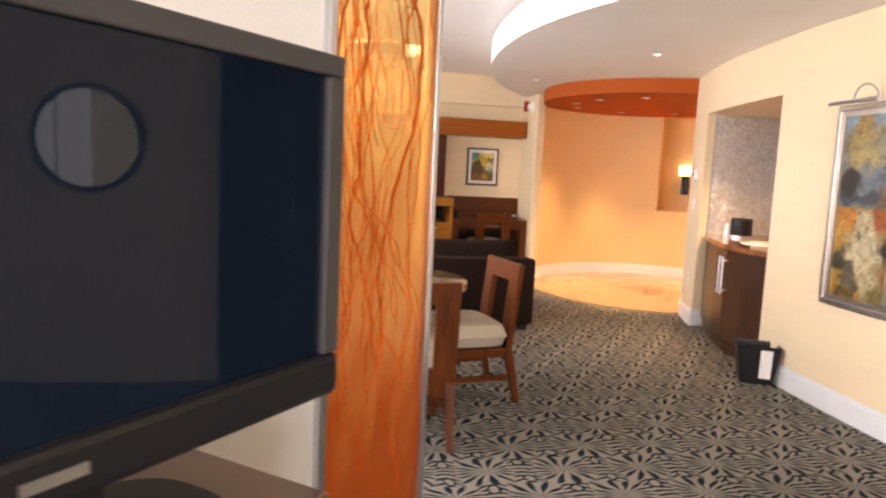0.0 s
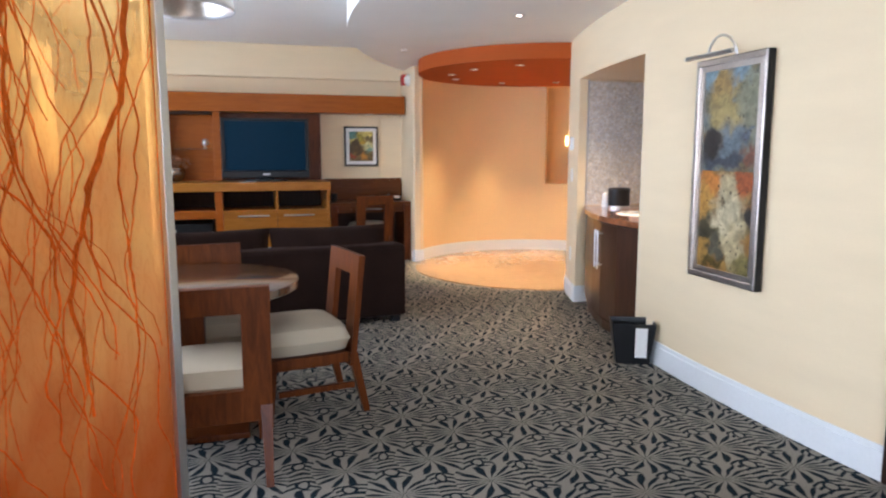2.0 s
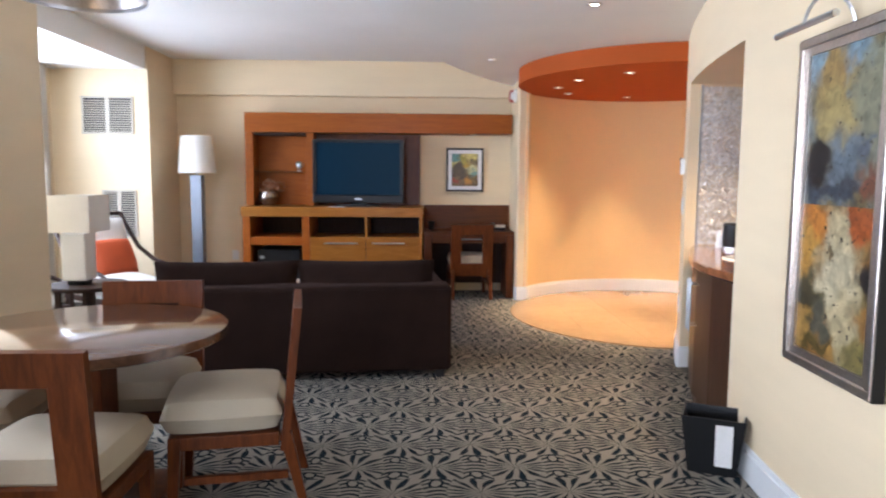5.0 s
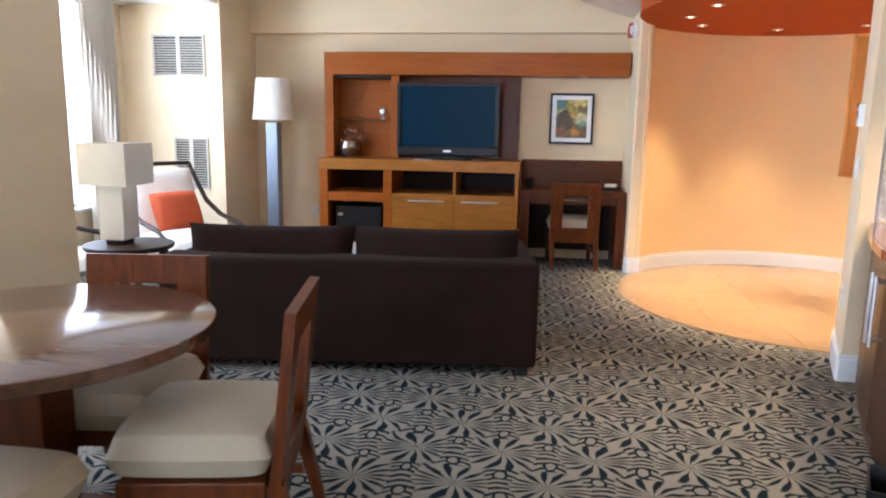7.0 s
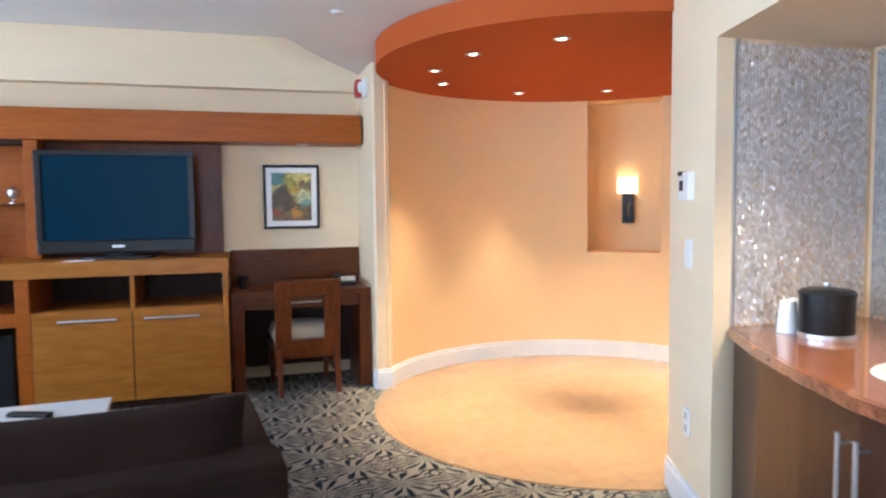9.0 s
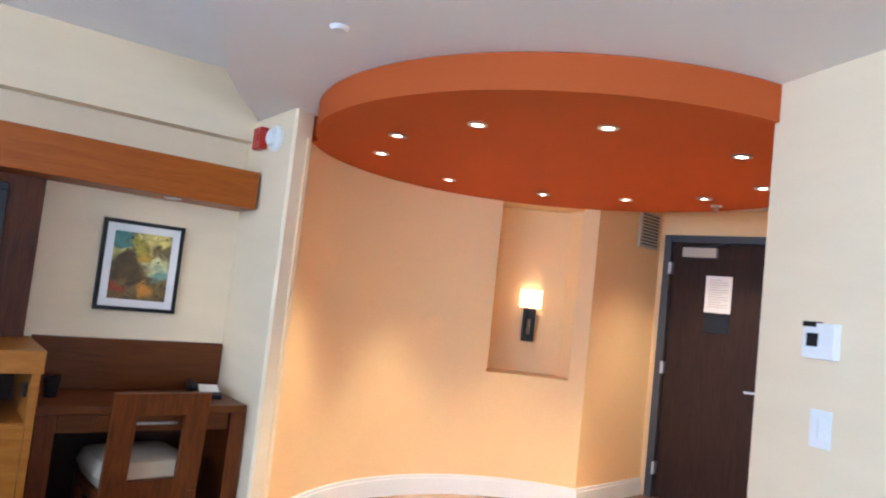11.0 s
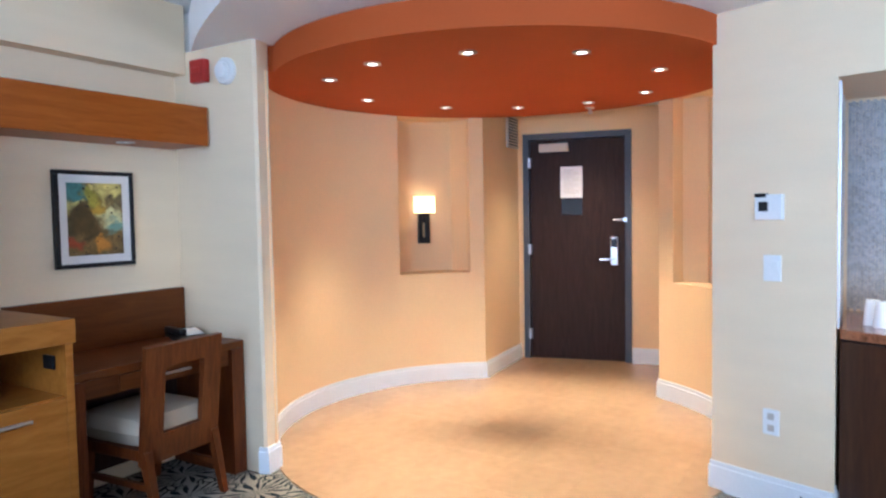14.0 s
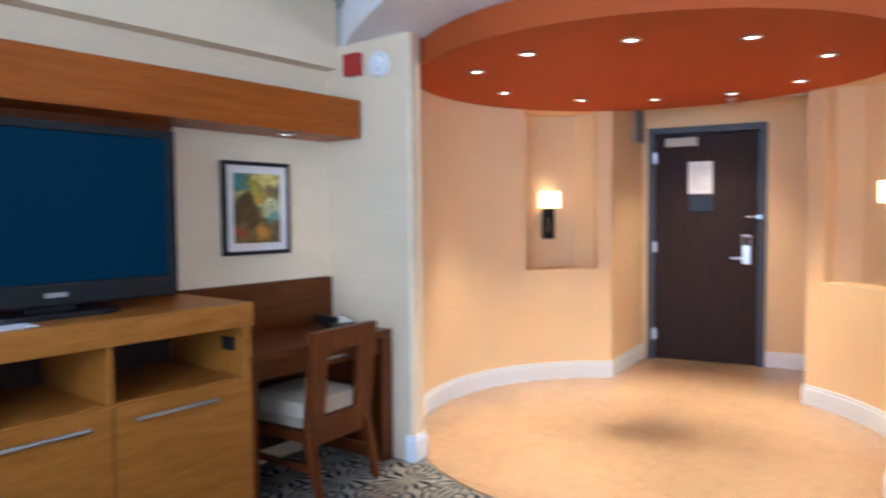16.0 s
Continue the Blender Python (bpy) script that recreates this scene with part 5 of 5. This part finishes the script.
AM = pose(-1.33, 7.95, 0, 0, 0, 55)
t = thing("lounge_chair", "white upholstered lounge chair with dark bent-wood frame", "armchair", AM)
part("seat", turned(cushion(B(), 0.62, 0.66, 0.15, 0.27, 0.03, 14), pose(0, 0, 0, 0) @ pose(0, 0.0, 0, 4)), WHITE_FAB, t, smooth=True)
part("back", turned(cushion(B(), 0.62, 0.66, 0.11, 0.0, 0.02, 14), pose(0, 0.42, 0.62, 72)), WHITE_FAB, t, "white padded back", smooth=True)
for s in (-1, 1):
    bm = B()
    rod(bm, [(s * 0.34, 0.56, 0.98), (s * 0.35, 0.48, 0.86), (s * 0.36, 0.30, 0.66), (s * 0.36, 0.05, 0.55), (s * 0.36, -0.25, 0.50), (s * 0.36, -0.38, 0.45), (s * 0.36, -0.38, 0.0)], 0.02)
    part("arm", bm, DARKWOOD, t, smooth=True)
    bm = B()
    rod(bm, [(s * 0.34, 0.30, 0.30), (s * 0.34, 0.42, 0.0)], 0.02)
    part("leg", bm, DARKWOOD, t, smooth=True)
    part("seat_rail", box(B(), s * 0.34 - 0.018, s * 0.34 + 0.018, -0.38, 0.35, 0.24, 0.28), DARKWOOD, t)
bm = B()
rod(bm, [(-0.34, 0.56, 0.98), (0.34, 0.56, 0.98)], 0.018)
part("top_rail", bm, DARKWOOD, t, smooth=True)
pl2 = thing("throw_pillow", "orange square throw pillow leaning on the lounge chair", "pillow", AM @ pose(0.03, 0.19, 0.59, 66, 0, 8))
part("cover", cushion(B(), 0.46, 0.36, 0.12, -0.06, 0.02, 12), ORANGE_FAB, pl2, smooth=True)
t2 = copy_thing(t, pose(-1.85, 6.95, 0, 0, 0, 95))
copy_thing(pl2, pose(-1.85, 6.95, 0, 0, 0, 95) @ pose(0.03, 0.19, 0.59, 66, 0, -6))

# curtain at the far end of the bay window
bm = B()
rowa = [(WX + 0.10 + 0.035 * math.sin(k * 1.25), 8.22 + 0.5 * k / 40) for k in range(41)]
strip(bm, rowa, [(x - 0.008, y) for x, y in rowa], 0.02, 2.44)
t = thing("curtain", "grey-beige pleated curtain drawn to the window's end", "curtain", pose(0, 0, 0))
part("cloth", bm, CURTAIN, t, smooth=True)
bm = B()
rod(bm, [(WX + 0.10, 6.2, 2.435), (WX + 0.10, 8.9, 2.435)], 0.012)
part("track", bm, TRIM, t)

# ---------------------------------------------------------------- wet bar in the alcove
front = [(3.345, 6.395), (3.20, 6.10), (3.075, 5.78), (2.985, 5.49), (2.95, 5.20), (2.97, 4.88)]
back = [(4.04, y) for x, y in front]
t = thing("wet_bar", "dark wood bar cabinet with bowed doors", "cabinet", pose(0, 0, 0))
inset = [(x + 0.04, y) for x, y in front]
part("body", strip(B(), inset, back, 0.08, 0.845), DARKWOOD, t)
part("plinth", strip(B(), [(x + 0.012, y) for x, y in inset], [(4.03, y) for x, y in inset], 0.0, 0.079), BARWOOD, t)
for i0, i1 in ((0, 3), (3, 5)):
    rows = inset[i0:i1 + 1]
    dr = part("door", strip(B(), [(x - 0.016, y) for x, y in rows], [(x - 0.001, y) for x, y in rows], 0.10, 0.83), BARWOOD, t, "dark veneered bowed door")
    hx, hy = (rows[-1][0], rows[-1][1] + 0.035) if i0 == 0 else (rows[0][0] - 0.015, rows[0][1] - 0.035)
    bm = B()
    rod(bm, [(hx - 0.05, hy, 0.48), (hx - 0.05, hy, 0.78)], 0.007)
    for z in (0.51, 0.75):
        rod(bm, [(hx - 0.05, hy, z), (hx - 0.005, hy, z)], 0.005)
    part("bar_handle", bm, CHROME, dr, "steel bar handle", smooth=True)
t = thing("granite_counter", "polished brown granite bar counter with bowed edge", "counter", pose(0, 0, 0))
part("slab", strip(B(), [(x + 0.012, y) for x, y in front], back, 0.848, 0.885), GRANITE, t)
part("front_edge", strip(B(), [(x - 0.004, y) for x, y in front], [(x + 0.0115, y) for x, y in front], 0.845, 0.8835), GRANITE, t, "rounded polished front edge")
t = thing("bar_sink", "small white round sink in the bar counter", "sink", pose(3.36, 5.55, 0.885))
part("basin", lathe(B(), [(0.0, 0.002), (0.13, 0.003), (0.155, 0.010), (0.165, 0.006), (0.17, 0.0)], 32), PORCELAIN, t, smooth=True)
lamp("alcove_spot", "SPOT", 105, HALO, pose(3.36, 5.60, AH - 0.03), cone=120, radius=0.03)
t = thing("ice_bucket", "black ice bucket with steel band and lid knob", "bucket", pose(3.52, 6.10, 0.885))
part("body", lathe(B(), [(0, 0.012), (0.090, 0.012), (0.092, 0.02), (0.092, 0.155), (0, 0.17)], 32), BLACK, t, smooth=True)
part("band", lathe(B(), [(0, 0.0), (0.094, 0.0), (0.097, 0.014), (0.093, 0.022), (0.090, 0.012)], 32), CHROME, t, smooth=True)
part("lid", lathe(B(), [(0.095, 0.156), (0.095, 0.167), (0.082, 0.177), (0, 0.179)], 32), BLACK, t, smooth=True)
part("knob", lathe(B(), [(0.0, 0.205), (0.012, 0.201), (0.014, 0.191), (0.006, 0.179)], 14), CHROME, t, smooth=True)
for x, y in ((3.47, 6.23), (3.55, 6.27)):
    t = thing("paper_cup", "white upturned paper cup on the counter", "cup", pose(x, y, 0.885), "cups by the ice bucket")
    part("body", lathe(B(), [(0.037, 0), (0.040, 0.004), (0.028, 0.12), (0.0, 0.12)], 20), PAPER, t, smooth=True)

# ---------------------------------------------------------------- bin, doorway
t = thing("waste_bin", "black tapered waste bin with a white paper card", "bin", pose(2.785, 4.66, 0, 0, 0, -25))
bm = B()
lo = [(-0.105, -0.08), (0.105, -0.08), (0.105, 0.08), (-0.105, 0.08)]
hi = [(-0.14, -0.105), (0.14, -0.105), (0.14, 0.105), (-0.14, 0.105)]
v0 = [bm.verts.new((x, y, 0)) for x, y in lo]
v1 = [bm.verts.new((x, y, 0.27)) for x, y in hi]
v2 = [bm.verts.new((x * 0.95, y * 0.94, 0.27)) for x, y in hi]
v3 = [bm.verts.new((x * 0.93, y * 0.92, 0.01)) for x, y in lo]
for a, b in ((v0, v1), (v1, v2), (v2, v3)):
    for i in range(4):
        j = (i + 1) % 4
        bm.faces.new((a[i], a[j], b[j], b[i]))
bm.faces.new(v3)
bm.faces.new(v0[::-1])
part("body", bm, BLACK, t)
part("card", turned(box(B(), 0.0, 0.075, -0.003, 0.0, -0.10, 0.10), pose(0.01, -0.0965, 0.145, 5.3)), PAPER, t, "white paper card")

d = thing("door_2", "dark brown doorway with a door standing ajar", "door", pose(bow(D1), 0, 0))
tagged(d, kind="structure")
bm = B()
for y0, y1, z0, z1 in ((D1, D1 + 0.09, 0, DH + 0.09), (D0 - 0.09, D0, 0, DH + 0.09), (D0, D1, DH, DH + 0.09)):
    box(bm, -0.03, 0.16, y0, y1, z0, z1, 0.004)
part("door_frame", bm, DARKWOOD, d, "dark brown wooden frame")
part("door_leaf", box(B(), 0.10, 0.145, D0 + 0.003, D1 - 0.003, 0.01, DH - 0.004, 0.002), DARKWOOD, d)

# ---------------------------------------------------------------- many small pieces last


def mosaic_field(name, origin, u, n, w, h, tilt, arch, mat):
    """Small tilted, rounded tiles over a plane; u runs along it, n out of it."""
    rng = random.Random(7)
    sx, sz = 0.016, 0.017
    verts, faces = [], []
    o, u, n = Vector(origin), Vector(u), Vector(n)
    up = Vector((0, 0, 1))
    for i in range(int(w / sx)):
        for j in range(int(h / sz)):
            c = o + u * (i + 0.5) * sx + up * ((j + 0.5 + 0.5 * (i % 2)) * sz)
            a, b = rng.gauss(0, tilt * 0.35), rng.gauss(0, tilt * 0.6)
            k = len(verts)
            seg = 4
            for q_ in range(seg + 1):
                du = 2 * q_ / seg - 1
                for dz in (-1, 1):
                    verts.append(c + u * du * sx * 0.46 + up * dz * sz * 0.47 + n * (0.003 + du * a * sx / 2 + dz * b * sz / 2 + arch * sx * (1 - du * du)))
            for q_ in range(seg):
                p_ = k + 2 * q_
                faces.append((p_, p_ + 2, p_ + 3, p_ + 1))
    me = bpy.data.meshes.new(name)
    me.from_pydata(verts, [], faces)
    me.materials.append(mat)
    me.polygons.foreach_set("use_smooth", [True] * len(me.polygons))
    return tagged(new(name, me), "shimmering grey pearl mosaic tiles in the alcove", "mosaic", kind="stuff")


mosaic_field("mosaic_tiles", (3.37, A1 - 0.001, 0.886), (1, 0, 0), (0, -1, 0), 0.67, 1.11, 0.50, 0.10, MOSAIC)
mosaic_field("mosaic_tiles", (4.049, A0, 0.886), (0, 1, 0), (-1, 0, 0), 1.53, 1.11, 0.10, 0.04, MOSAIC_SHADED)
mosaic_field("mosaic_tiles", (3.15, A0 + 0.001, 0.886), (1, 0, 0), (0, 1, 0), 0.89, 1.11, 0.1, 0.04, MOSAIC_SHADED)
t = thing("mosaic_edge_strip", "thin steel strip at the mosaic's edge", "trim", pose(3.362, A1 - 0.008, 0.886))
part("strip", box(B(), -0.006, 0.006, -0.004, 0.0075, 0, 1.12), CHROME, t)
lay_tiles()
